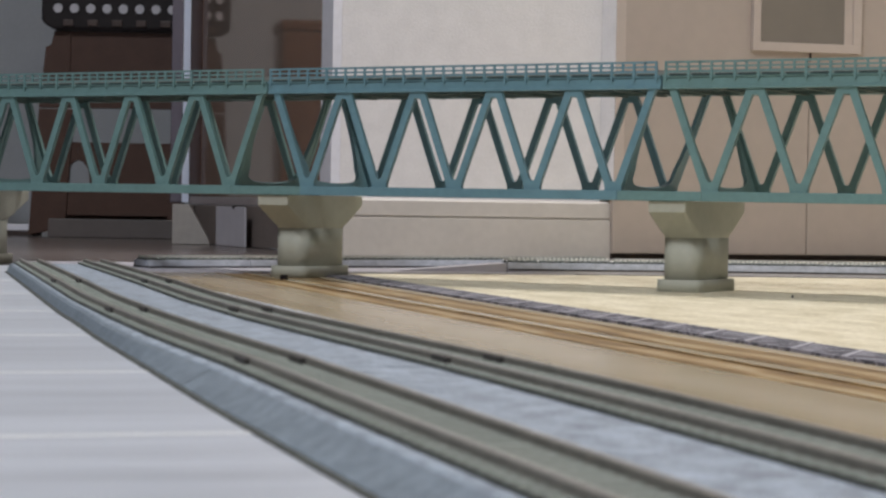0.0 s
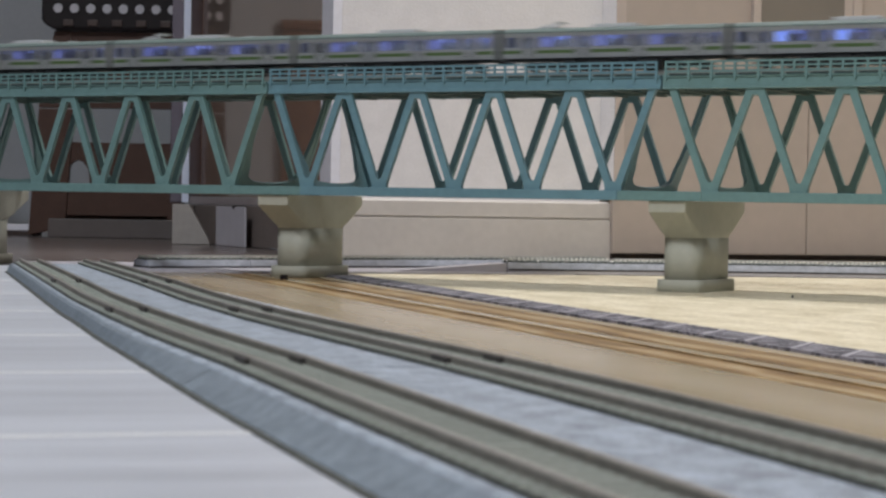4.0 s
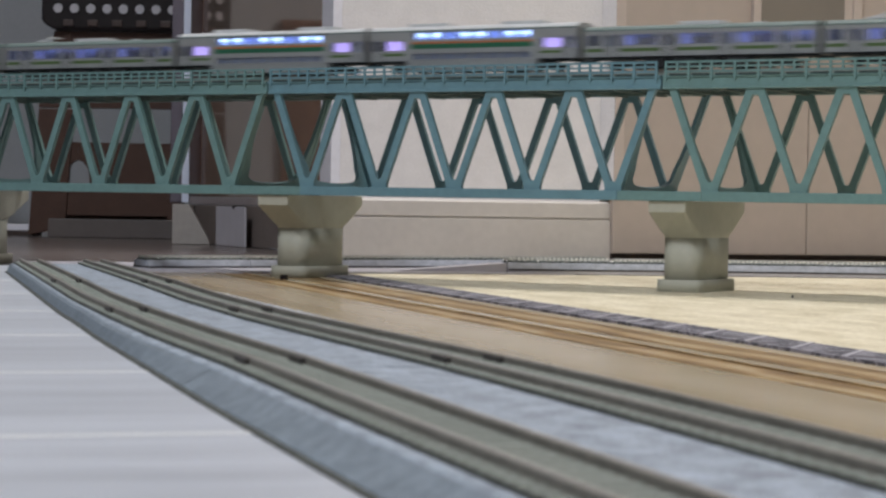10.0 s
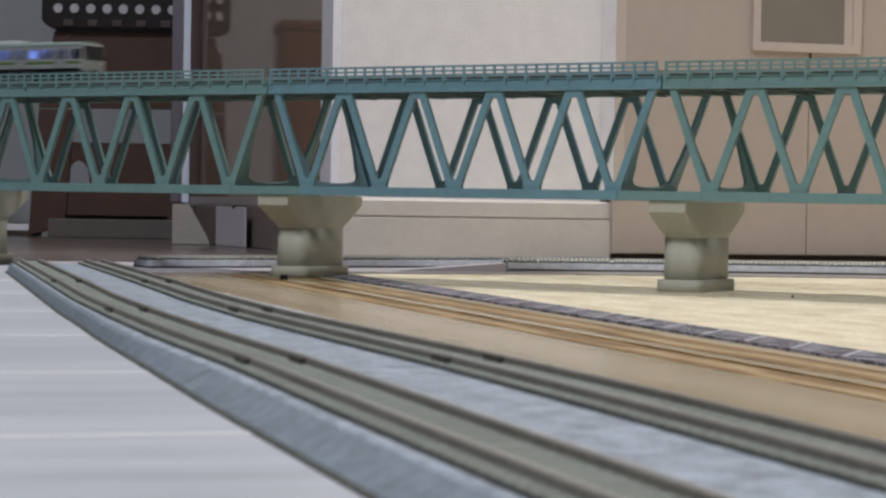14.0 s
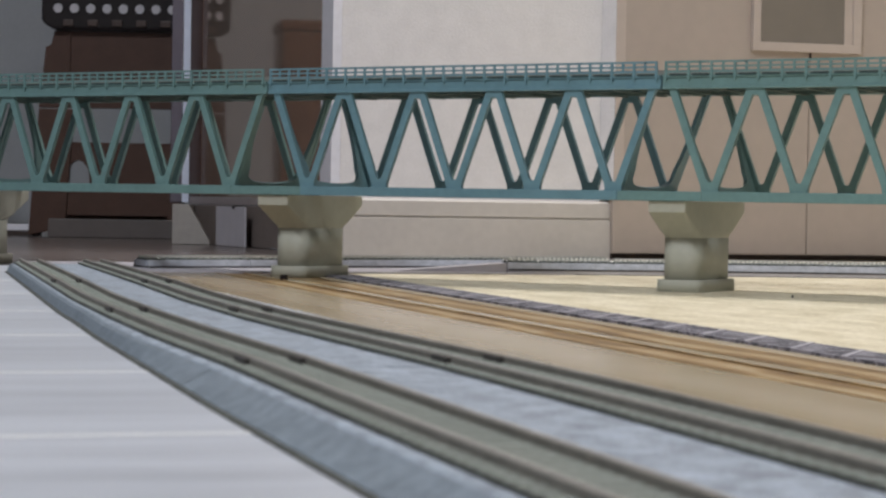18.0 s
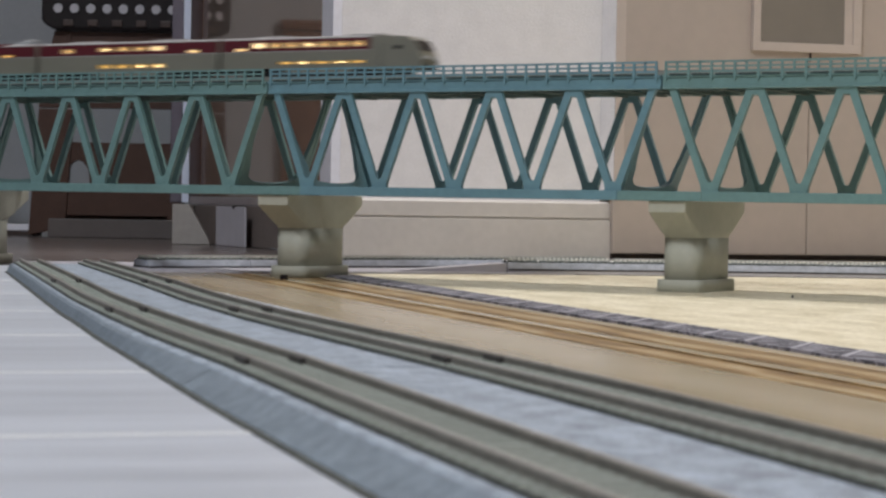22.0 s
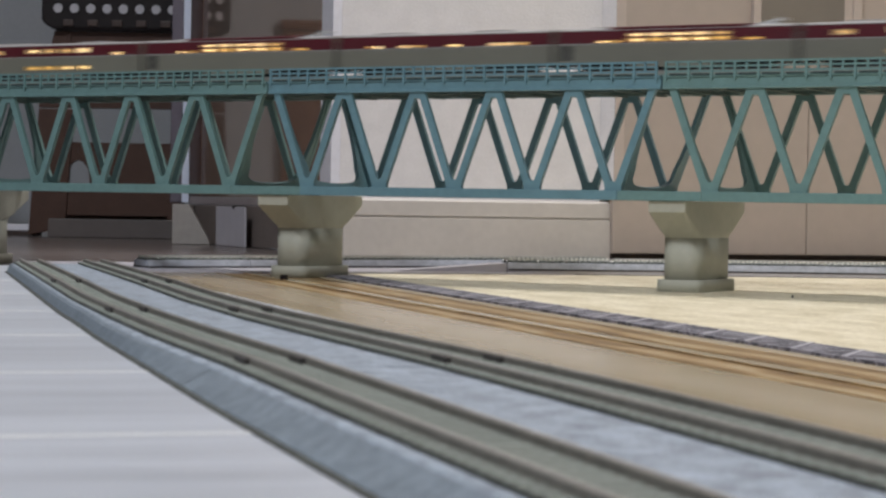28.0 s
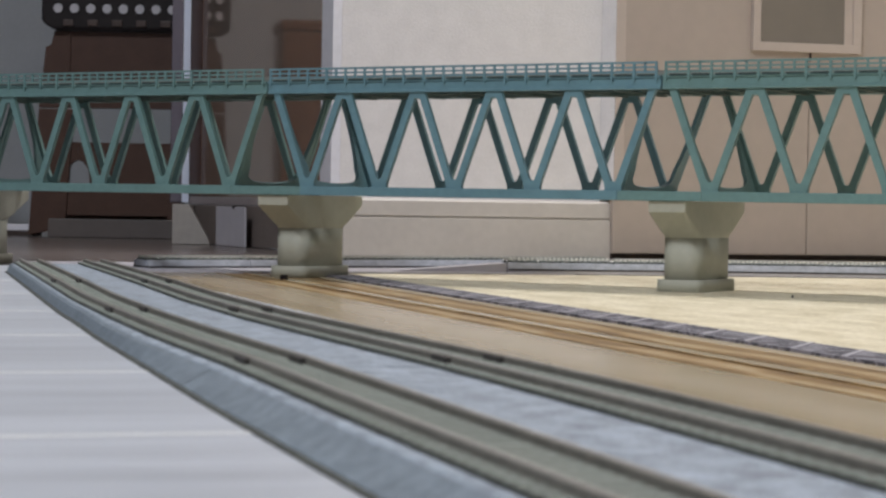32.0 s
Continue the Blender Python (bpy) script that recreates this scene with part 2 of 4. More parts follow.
def prism(points, axis, a0, a1, bm=None, bevel=0.0):
    """An outline drawn out along an axis. x: points are (y, z); y: (x, z); z: (x, y)."""
    bm = bm or bmesh.new()
    own = bmesh.new() if bevel else bm
    put = {"x": lambda p, a: (a, p[0], p[1]), "y": lambda p, a: (p[0], a, p[1]), "z": lambda p, a: (p[0], p[1], a)}[axis]
    lo, hi = [own.verts.new(put(p, a0)) for p in points], [own.verts.new(put(p, a1)) for p in points]
    n = len(points)
    own.faces.new(lo[::-1])
    own.faces.new(hi)
    for i in range(n):
        own.faces.new((lo[i], lo[(i + 1) % n], hi[(i + 1) % n], hi[i]))
    if bevel:
        bmesh.ops.bevel(own, geom=own.edges[:], offset=bevel, segments=2, affect="EDGES", profile=0.7)
        merge(bm, own)
    return bm


def rod(p, q, r, sides=8, bm=None):
    bm = bm or bmesh.new()
    p, q = Vector(p), Vector(q)
    m = Matrix.Translation((p + q) / 2) @ (q - p).to_track_quat("Z", "Y").to_matrix().to_4x4()
    bmesh.ops.create_cone(bm, cap_ends=True, segments=sides, radius1=r, radius2=r, depth=(q - p).length, matrix=m)
    return bm


def beam(p, q, width, depth, bm=None):
    """A square bar between two points in an upright plane along x; width in that plane, depth across it."""
    bm = bm or bmesh.new()
    p, q = Vector(p), Vector(q)
    d = (q - p).normalized()
    side = Vector((-d.z, 0, d.x)) * width / 2
    out = Vector((0, depth / 2, 0))
    vs = [bm.verts.new(c + a * side + b * out) for c in (p, q) for a, b in ((-1, -1), (1, -1), (1, 1), (-1, 1))]
    for f in ((0, 1, 2, 3), (7, 6, 5, 4), (0, 4, 5, 1), (1, 5, 6, 2), (2, 6, 7, 3), (3, 7, 4, 0)):
        bm.faces.new([vs[i] for i in f])
    return bm


# ---- the room ----
def structure(name, bm, mat, label, category):
    return tagged(part(name, bm, mat), label, category, kind="structure")


structure("ground", box(-4.2, 4.2, -3.2, 5.2, -0.14, -0.105), PLANK_EDGE, "bare sub-floor under the rooms", "floor")
structure("floor_hall", box(-4.1, 0.427, 1.36, 5.1, -0.10, -0.0005), HALL_FLOOR, "dark glossy wooden hall floor", "floor")
structure("floor_left", box(-4.1, 0.149, -3.1, 1.358, -0.10, -0.001), HALL_FLOOR, "dark wooden floor beside the sill", "floor")
structure("ceiling", box(-4.1, 4.1, -3.1, 5.1, 2.40, 2.46), CEILING, "plain white ceiling", "ceiling")
structure("wall_south", box(-4.1, 4.1, -3.2, -3.1, 0, 2.4), WALLPAPER, "off-white papered wall", "wall")
structure("wall_east", box(4.1, 4.2, -3.2, 5.2, 0, 2.4), WALLPAPER, "off-white papered wall", "wall")
structure("wall_west", box(-4.2, -4.1, -3.2, 5.2, 0, 2.4), HALL_WALL, "grey papered wall", "wall")
structure("wall_far", box(-4.1, 4.1, 5.1, 5.2, 0, 2.4), HALL_WALL, "grey papered wall", "wall")
structure("wall_back", box(0.4312, 4.1, 1.70, 1.735, -0.1, 2.4, 0.001), WALLPAPER, "off-white wall with embossed paper", "wall")
structure("jamb", box(0.4236, 0.4311, 1.6990, 1.7365, -0.1, 2.4), JAMB, "grey painted door jamb", "door frame")
structure("baseboard", prism([(1.689, 0.0), (1.6995, 0.0), (1.6995, 0.0475), (1.6925, 0.0472), (1.6910, 0.0455), (1.6905, 0.0336), (1.6925, 0.0330), (1.6925, 0.0322), (1.6895, 0.0314)], "x", 0.4325, 0.6624), SKIRTING, "cream moulded baseboard", "baseboard")
structure("wall_partition", box(-0.25, 0.95, 2.92, 2.98, 0.0, 2.4), HALL_WALL, "grey-white hall wall in shade", "wall")

# tatami mats with their cloth borders, and the sill
mat = thing("tatami_mat", pose(0, 0, 0), "straw-coloured woven rush tatami mat with navy border", "tatami")
part("rush_surface", prism([(0.3295, -0.70), (1.24, -0.70), (1.24, 1.651), (0.5605, 1.651), (0.5605, 1.2965), (0.3295, 1.2965)], "z", -0.05, 0.0), TATAMI, mat)
border = part("cloth_border", box(0.3077, 0.3290, -0.70, 1.2965, -0.05, 0.0008), BORDER, mat, "navy patterned cloth border")
thread = mesh_of("thread", prism([(0.3080, -0.0150), (0.3080, -0.0117), (0.3288, 0.0150), (0.3288, 0.0117)][::-1], "z", 0.0008, 0.0010), BORDER_LINE)
for i in range(54):
    part("thread", thread, BORDER_LINE, border, "pale woven bar", at=pose(0, -0.60 + i * 0.0352 + 0.0069, 0))
low_mat = thing("tatami_mat", pose(0, 0, 0), "third straw-coloured rush tatami mat", "tatami")
part("rush_surface", box(0.3077, 1.24, -3.09, -0.7005, -0.05, 0.0), TATAMI, low_mat)
side_mat = thing("tatami_mat", pose(0, 0, 0), "second straw-coloured rush tatami mat", "tatami")
part("rush_surface", box(1.2405, 4.09, -3.09, 1.651, -0.05, 0.0), TATAMI, side_mat)
sill = thing("door_sill", pose(0, 0, 0), "worn pine sliding-door sill with two grooves", "sill", kind="structure")
part("sill_board", prism([(0.1495, -0.09), (0.3072, -0.09), (0.3072, -0.001), (0.3062, 0.0), (0.3030, 0.0), (0.3008, -0.0018), (0.2792, -0.0018), (0.2770, 0.0), (0.2712, 0.0), (0.2690, -0.0018), (0.2527, -0.0018), (0.2505, 0.0), (0.1495, 0.0)], "y", -3.09, 1.2965), SILL, sill)
part("groove_bed", box(0.2794, 0.3006, -3.09, 1.2962, -0.0017, -0.0004), GROOVE, sill, "ochre-brown worn groove")
part("groove_bed", box(0.2529, 0.2688, -3.09, 1.2962, -0.0017, -0.0004), GROOVE, sill, "ochre-brown worn groove")
for x, w in ((0.2521, 0.0014), (0.2786, 0.0009), (0.2695, 0.0006)):
    part("edge_line", box(x - w, x + w, -3.09, 1.2962, -0.0012, 0.0001), EDGE_BROWN, sill, "brown line along the groove edge")
structure("threshold", box(0.1500, 0.560, 1.2970, 1.4600, -0.08, 0.0012, 0.0004), PALE_BOX, "pale lilac-white threshold board across the doorway", "threshold")
structure("floor_tatami_base", box(0.3075, 4.1, -3.1, 1.664, -0.10, -0.052), PLANK_EDGE, "floor under the mats", "floor")

# raised panel of whitewashed boards that carries the double track
panel = thing("floor_panel", pose(0, 0, 0), "raised panel of whitewashed laminate planks", "floor panel", kind="structure")
part("panel_core", box(-1.2, 0.141, -0.86, 0.984, 0.0, 0.0118), PLANK_EDGE, panel)
plank_mesh = mesh_of("plank", box(-1.2, 0.1415, 0.0012, 0.1023, 0.012, 0.0140, 0.0007), PLANK)
for i in range(-11, 9):
    y = 0.2885 + i * 0.1035
    if y + 0.1035 < 0.99:
        part("plank", plank_mesh, PLANK, panel, at=pose(0, y, 0))
# White strips paint the light that the plank bevels reflect.
strip = mesh_of("joint_strip", box(-1.2, 0.1413, -0.0012, 0.0012, 0.012, 0.01415, 0.0005), BEVEL_WHITE)
for i in range(-11, 7):
    part("joint_strip", strip, BEVEL_WHITE, panel, "white strip for the highlight along the plank bevels", at=pose(0, 0.2885 + i * 0.1035, 0))
part("edge_strip", box(-1.2, 0.1415, 0.9095, 0.984, 0.012, 0.0139, 0.0007), PLANK, panel)


# ---- foreground double track ----
TRACK_Y = (0.0, 0.200, 0.280, 0.350, 0.430, 0.500, 0.580, 0.687, 0.780, 0.900)
TRACK_X = (0.0930, 0.0958, 0.0968, 0.0971, 0.0953, 0.0946, 0.0962, 0.1012, 0.1050, 0.1098)
TRACK_SIZE = (1.13, 1.12, 1.11, 1.06, 1.00, 0.92, 0.89, 0.87, 0.83, 0.78)
EDGE_Y = (0.0, 0.223, 0.325, 0.390, 0.482, 0.606, 0.767, 0.919)
EDGE_X = (0.0575, 0.0605, 0.0625, 0.0645, 0.0673, 0.0731, 0.0826, 0.0913)
Z_PANEL = 0.014


def track_place(y, off):
    """Where a line at that distance from the middle of the double track runs at y."""
    c, k = float(np.interp(y, TRACK_Y, TRACK_X)), float(np.interp(y, TRACK_Y, TRACK_SIZE))
    return c + off * k


def sweep(ys, profile, bm=None):
    """A closed outline drawn along the foreground track; profile(y) gives its (x, z) points."""
    bm = bm or bmesh.new()
    rows = [[bm.verts.new((x, y, z)) for x, z in profile(y)] for y in ys]
    n = len(rows[0])
    bm.faces.new(rows[0][::-1])
    bm.faces.new(rows[-1])
    for a, b in zip(rows, rows[1:]):
        for i in range(n):
            bm.faces.new((a[i], a[(i + 1) % n], b[(i + 1) % n], b[i]))
    return bm


def near_section(y0, y1):
    t = thing("track_section", pose(0, 0, 0), "grey double-track section with dark rails", "model track", "double track in the foreground")
    ys = [y0 + 0.0003 + (y1 - y0 - 0.0006) * i / 10 for i in range(11)]
    z = Z_PANEL

    def bed(y):
        top = track_place(y, -0.0258)
        e = min(float(np.interp(y, EDGE_Y, EDGE_X)), top - 0.0020)
        far = track_place(y, 0.0246)
        return [(e + 0.0010, z), (max(e + 0.0018, top - 0.0012), z + 0.0031), (top, z + 0.0036), (track_place(y, 0.0236), z + 0.0036), (far - 0.0006, z + 0.0030), (far, z)]

    part("roadbed", sweep(ys, bed), BALLAST, t, "grey moulded ballast roadbed")

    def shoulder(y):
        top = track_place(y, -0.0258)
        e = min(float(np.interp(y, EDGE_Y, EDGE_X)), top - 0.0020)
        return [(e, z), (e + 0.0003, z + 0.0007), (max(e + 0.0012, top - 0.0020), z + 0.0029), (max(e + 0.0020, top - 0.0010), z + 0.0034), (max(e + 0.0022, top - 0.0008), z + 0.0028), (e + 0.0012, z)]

    part("ballast_shoulder", sweep(ys, shoulder), SHADED_SHOULDER, t, "ballast shoulder with its shade in the colour")
    # Dark strip that paints the contact shadow where the shoulder meets the planks.
    def foot_shadow_outline(y):
        e = min(float(np.interp(y, EDGE_Y, EDGE_X)), track_place(y, -0.0258) - 0.0020)
        return [(e - 0.0006, z), (e - 0.0006, z + 0.0004), (e + 0.0002, z + 0.0005), (e + 0.0002, z)]

    part("foot_shadow", sweep(ys, foot_shadow_outline), TRACK_INFILL, t, "thin dark strip for the contact shadow at the foot")
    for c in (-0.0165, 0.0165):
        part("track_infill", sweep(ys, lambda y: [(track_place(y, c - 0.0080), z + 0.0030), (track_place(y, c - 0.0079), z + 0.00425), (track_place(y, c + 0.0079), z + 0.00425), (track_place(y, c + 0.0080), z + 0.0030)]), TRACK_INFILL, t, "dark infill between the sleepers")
        y = y0 + 0.0022
        while y < y1 - 0.0012:
            k = float(np.interp(y, TRACK_Y, TRACK_SIZE))
            lean = math.degrees(math.atan2(track_place(y + 0.01, c) - track_place(y, c), 0.01))
            part("sleeper", NEAR_TIE, SLEEPER, t, at=pose(track_place(y, c), y, z, 0, 0, -lean) @ Matrix.Diagonal((k, 1, 1, 1)))
            y += 0.0043
        for s in (-0.0045, 0.0045):
            outline = [(-0.0010, 0.0040), (0.0010, 0.0040), (0.0007, 0.0044), (0.0005, 0.0046), (0.0007, 0.0049), (0.0006, 0.0056), (-0.0006, 0.0056), (-0.0007, 0.0049), (-0.0005, 0.0046), (-0.0007, 0.0044)]
            rail = part("rail", sweep(ys, lambda y: [(track_place(y, c + s) + a, z + b) for a, b in outline]), [RAIL_SIDE, RAIL], t)
            for f in rail.data.polygons:
                f.material_index = 1 if f.normal.z > 0.9 and f.center.z > z + 0.0054 else 0
            part("rail_joiner", NEAR_JOINER, JOINER, t, "dark rail joiner", at=pose(track_place(y0, c + s), y0 + 0.0005, z))
    return t


NEAR_TIE = mesh_of("sleeper", box(-0.0076, 0.0076, -0.00115, 0.00115, 0.0034, 0.0044, 0.0002), SLEEPER)
NEAR_JOINER = mesh_of("rail_joiner", box(-0.0015, 0.0015, -0.0045, 0.0045, 0.0040, 0.0054, 0.0003), JOINER)
for y0, y1 in zip((0.020, 0.355, 0.515, 0.685), (0.355, 0.515, 0.685, 0.893)):
    near_section(y0, y1)


# ---- the tracks along the back ----
def track_section(length, label, side, glints=0):
    t = thing("track_section", pose(0, 0, 0), label, "model track", "single track along the back")
    w = 0.0125
    part("roadbed", prism([(-w + 0.0012, 0.0009), (-w + 0.0030, 0.0050), (w - 0.0030, 0.0050), (w - 0.0012, 0.0009)], "y", 0.0003, length - 0.0003, bevel=0.0004), BALLAST_BACK, t, "pale grey moulded ballast roadbed")
    # Dark edge that paints the shadow line below the roadbed.
    part("base_shadow_strip", box(-w - 0.0002, w + 0.0002, 0.0003, length - 0.0003, 0.0, 0.0011), JOINER, t, "dark strip for the shadow line under the roadbed")
    for q in (-1, 1):
        part("ballast_shoulder", prism([(q * w, 0.0010), (q * (w - 0.0012), 0.0047), (q * (w - 0.0022), 0.0047), (q * (w - 0.0011), 0.0010)], "y", 0.0001, length - 0.0001), BALLAST_BACK, t, "pale ballast shoulder")
    rail = mesh_of("rail", prism([(-0.0009, 0.0061), (0.0009, 0.0061), (0.0005, 0.0065), (0.0004, 0.0067), (0.0006, 0.0069), (0.0005, 0.0075), (-0.0005, 0.0075), (-0.0006, 0.0069), (-0.0004, 0.0067), (-0.0005, 0.0065)], "y", 0.0, length), side)
    tie = mesh_of("sleeper", box(-0.0076, 0.0076, -0.0011, 0.0011, 0.0048, 0.0064, 0.0002), SLEEPER)
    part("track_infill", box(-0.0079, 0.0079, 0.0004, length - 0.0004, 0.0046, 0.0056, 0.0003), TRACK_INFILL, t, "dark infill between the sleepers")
    for i in range(int(length / 0.0043)):
        part("sleeper", tie, SLEEPER, t, at=pose(0, 0.0022 + i * 0.0043, 0))
    for s in (-0.0045, 0.0045):
        part("rail", rail, side, t, at=pose(s, 0, 0))
    # Row of white blocks that paints glints along the rail.
    for i in range(glints):
        part("rail_clip", GLINT_MESH, GLINT_WHITE, t, "white block for a glint on the rail", at=pose(0, 0.0025 + i * 0.0029, 0))
    return t


GLINT_MESH = mesh_of("rail_clip", box(0.0054, 0.0066, -0.0008, 0.0008, 0.0060, 0.0082, 0.0002), GLINT_WHITE)
far_front = track_section(0.0700, "grey single-track section with white glints on the rail", RAIL_PALE, 23)
# Packing sized to lift the track to its height in the camera's view.
part("batten", box(-0.0124, 0.0124, 0.0001, 0.0699, -0.0020, 0.0014, 0.0003), PALE_BOX, far_front, "pale lilac packing added to raise the roadbed")
# Dark sheet added in place of the shadow in the gap here.
part("batten_shadow_gap", box(-0.0118, 0.0118, 0.0002, 0.0698, -0.0024, -0.0019), JOINER, far_front, "dark sheet for the shadow gap under the batten")
part("end_cap", box(-0.0113, 0.0113, -0.0004, 0.0002, 0.0, 0.0048), BALLAST_BACK, far_front)
far_piece = track_section(0.0700, "grey single-track section lying along the back", RAIL_PALE)


def lay(piece, knots, z):
    for a, b in zip(knots, knots[1:]):
        m = pose(a[0], a[1], z, 0, 0, math.degrees(math.atan2(b[1] - a[1], b[0] - a[0])) - 90)
        if piece.matrix_basis.translation.length < 1e-6:
            piece.matrix_basis = m
        else:
            copy_thing(piece, m)


lay(far_piece, [(0.2150 + 0.0681 * i, 1.3500 + 0.0162 * i) for i in range(6)], 0.0012)
lay(far_front, [(0.4430, 1.3140), (0.5125, 1.3055), (0.5820, 1.2960), (0.6510, 1.2830), (0.7190, 1.2650), (0.7860, 1.2440), (0.8510, 1.2170)], 0.0024)

# Wedge added so the track's end fades out in the camera's view.
ramp = thing("track_ramp", pose(0.4430, 1.3140, 0, 0, 0, math.degrees(math.atan2(-0.0085, 0.0695)) - 90), "pale lilac-white wedge added to taper the track's end", "ramp")
part("taper_body", prism([(-0.0008, 0.0), (-0.0800, 0.0), (-0.0800, 0.0008), (-0.0008, 0.0070)], "x", -0.0120, 0.0120), PALE_BOX, ramp)

# ---- the truss bridge ----
BRIDGE_AT = pose(0.26843, 1.22559, 0, 0, 0, -46.985)
SPAN, PANEL, WIDE = 0.248, 0.0483, 0.0709
Z_CHORD, Z_CHORD_TOP, Z_DECK_LOW, Z_DECK, Z_RAIL = 0.0479, 0.0530, 0.1060, 0.1130, 0.1203


def bottom_node(k):
    return SPAN / 2 + PANEL * (k - 2)


def top_node(k):
    return SPAN / 2 + PANEL * (k - 2.5)


def bridge_span(fine, BRIDGE):
    t = thing("bridge_span", BRIDGE_AT, "sea-green plastic deck-truss bridge span with handrails", "model bridge", "truss spans of the bridge")
    for y in (0.0, WIDE):
        part("bottom_chord", box(bottom_node(0) - 0.0035, bottom_node(4) + 0.0030, y - 0.0028, y + 0.0028, Z_CHORD, Z_CHORD_TOP, 0.0004), BRIDGE, t)
        part("bearing_chord", box(bottom_node(4) + 0.0031, SPAN + bottom_node(0) - 0.0036, y - 0.0027, y + 0.0027, Z_CHORD + 0.0001, Z_CHORD_TOP - 0.0001, 0.0004), BRIDGE_GREEN, t)
        part("top_girder", prism([(y - 0.0026, Z_DECK_LOW), (y + 0.0026, Z_DECK_LOW), (y + 0.0026, Z_DECK_LOW + 0.0012), (y + 0.0016, Z_DECK_LOW + 0.0014), (y + 0.0016, Z_DECK - 0.0012), (y + 0.0026, Z_DECK - 0.001), (y + 0.0026, Z_DECK), (y - 0.0030, Z_DECK), (y - 0.0030, Z_DECK - 0.001), (y - 0.0020, Z_DECK - 0.0013), (y - 0.0020, Z_DECK_LOW + 0.0014), (y - 0.0026, Z_DECK_LOW + 0.0012)], "x", 0.0006, SPAN - 0.0006), BRIDGE, t)
        for k in range(5):
            b = bottom_node(k)
            z = Z_CHORD_TOP
            plate = [(b - 0.0047, z - 0.0005), (b + 0.0047, z - 0.0005), (b + 0.0050, z + 0.0025), (b + 0.0066, z + 0.0075), (b + 0.0026, z + 0.0075), (b + 0.0012, z + 0.0048), (b - 0.0012, z + 0.0048), (b - 0.0026, z + 0.0075), (b - 0.0066, z + 0.0075), (b - 0.0050, z + 0.0025)]
            part("gusset_plate", prism(plate, "y", y - 0.00125, y + 0.00125), BRIDGE, t)
            for way in (-1, 1):
                a = Vector((b + way * 0.0022, y, Z_CHORD_TOP + 0.001))
                c = Vector((b + way * (PANEL / 2 - 0.0023), y, Z_DECK_LOW + 0.0005))
                part("diagonal", beam(a, c, 0.0040, 0.0026), BRIDGE, t)
        for k in range(1, 5):
            b = top_node(k)
            part("gusset_plate", prism([(b - 0.0044, Z_DECK_LOW + 0.0002), (b - 0.0049, Z_DECK_LOW - 0.0016), (b - 0.0014, Z_DECK_LOW - 0.0034), (b + 0.0014, Z_DECK_LOW - 0.0034), (b + 0.0049, Z_DECK_LOW - 0.0016), (b + 0.0044, Z_DECK_LOW + 0.0002)], "y", y - 0.0012, y + 0.0012), BRIDGE, t)
        # handrail
        side = -0.0030 if y == 0 else 0.0030
        ry = y + side
        rail = part("handrail", box(0.0022, SPAN - 0.0022, ry - 0.0005, ry + 0.0005, Z_RAIL - 0.0011, Z_RAIL), BRIDGE, t)
        for z in (0.1174, 0.1149):
            part("rail_bar", box(0.0022, SPAN - 0.0022, ry - 0.0004, ry + 0.0004, z - 0.0006, z + 0.0004), BRIDGE, rail)
        tall = mesh_of("rail_post", box(-0.0006, 0.0006, -0.0006, 0.0006, Z_DECK - 0.0026, Z_RAIL - 0.0002), BRIDGE)
        short = mesh_of("rail_post", box(-0.0006, 0.0006, -0.0005, 0.0005, 0.1146, Z_RAIL - 0.0002), BRIDGE)
        # Dark strips paint the shadow line below the handrail posts.
        if fine and y == 0:
            for i in range(19):
                x = 0.0027 + 2 * i * (SPAN - 0.0054) / 38
                part("rail_shadow_strip", box(x + 0.0022, x + 0.0116, ry - 0.0004, ry + 0.0004, Z_DECK - 0.0003, Z_DECK + 0.0007), RAIL_SHADOW, rail, "dark strip for the shadow under the handrail")
        if fine:
            for i in range(39):
                part("rail_post", tall if i % 2 == 0 else short, BRIDGE, rail, at=pose(0.0027 + i * (SPAN - 0.0054) / 38, ry, 0))
        else:
            bm = bmesh.new()
            for i in range(39):
                x = 0.0027 + i * (SPAN - 0.0054) / 38
                box(x - 0.0005, x + 0.0005, ry - 0.0006, ry + 0.0006, Z_DECK - 0.003, Z_RAIL - 0.0002, bm=bm)
            part("rail_posts", bm, BRIDGE, rail)
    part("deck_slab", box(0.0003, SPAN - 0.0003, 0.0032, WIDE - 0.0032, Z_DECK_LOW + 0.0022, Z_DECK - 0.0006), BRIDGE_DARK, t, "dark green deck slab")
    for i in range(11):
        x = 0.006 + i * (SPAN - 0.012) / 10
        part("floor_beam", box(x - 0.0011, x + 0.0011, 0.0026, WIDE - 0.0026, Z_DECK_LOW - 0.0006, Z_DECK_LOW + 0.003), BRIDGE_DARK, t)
    for c in (WIDE / 2 - 0.0165, WIDE / 2 + 0.0165):
        for s in (-0.0045, 0.0045):
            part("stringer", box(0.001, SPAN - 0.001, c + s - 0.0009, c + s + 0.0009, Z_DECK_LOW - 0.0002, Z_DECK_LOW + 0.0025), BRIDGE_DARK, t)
            part("running_rail", box(0.0003, SPAN - 0.0003, c + s - 0.0005, c + s + 0.0005, 0.1148, 0.1168), RAIL, t, "metal running rail")
        part("track_bed", box(0.0003, SPAN - 0.0003, c - 0.0095, c + 0.0095, Z_DECK - 0.0006, 0.1149, 0.0003), SLEEPER, t, "grey-green sleeper bed")
    # sloping portal frames along the end diagonals, with rounded feet
    for k, way in ((0, -1), (4, 1)):
        foot = Vector((bottom_node(k) + way * 0.0022, 0, Z_CHORD_TOP - 0.0030))
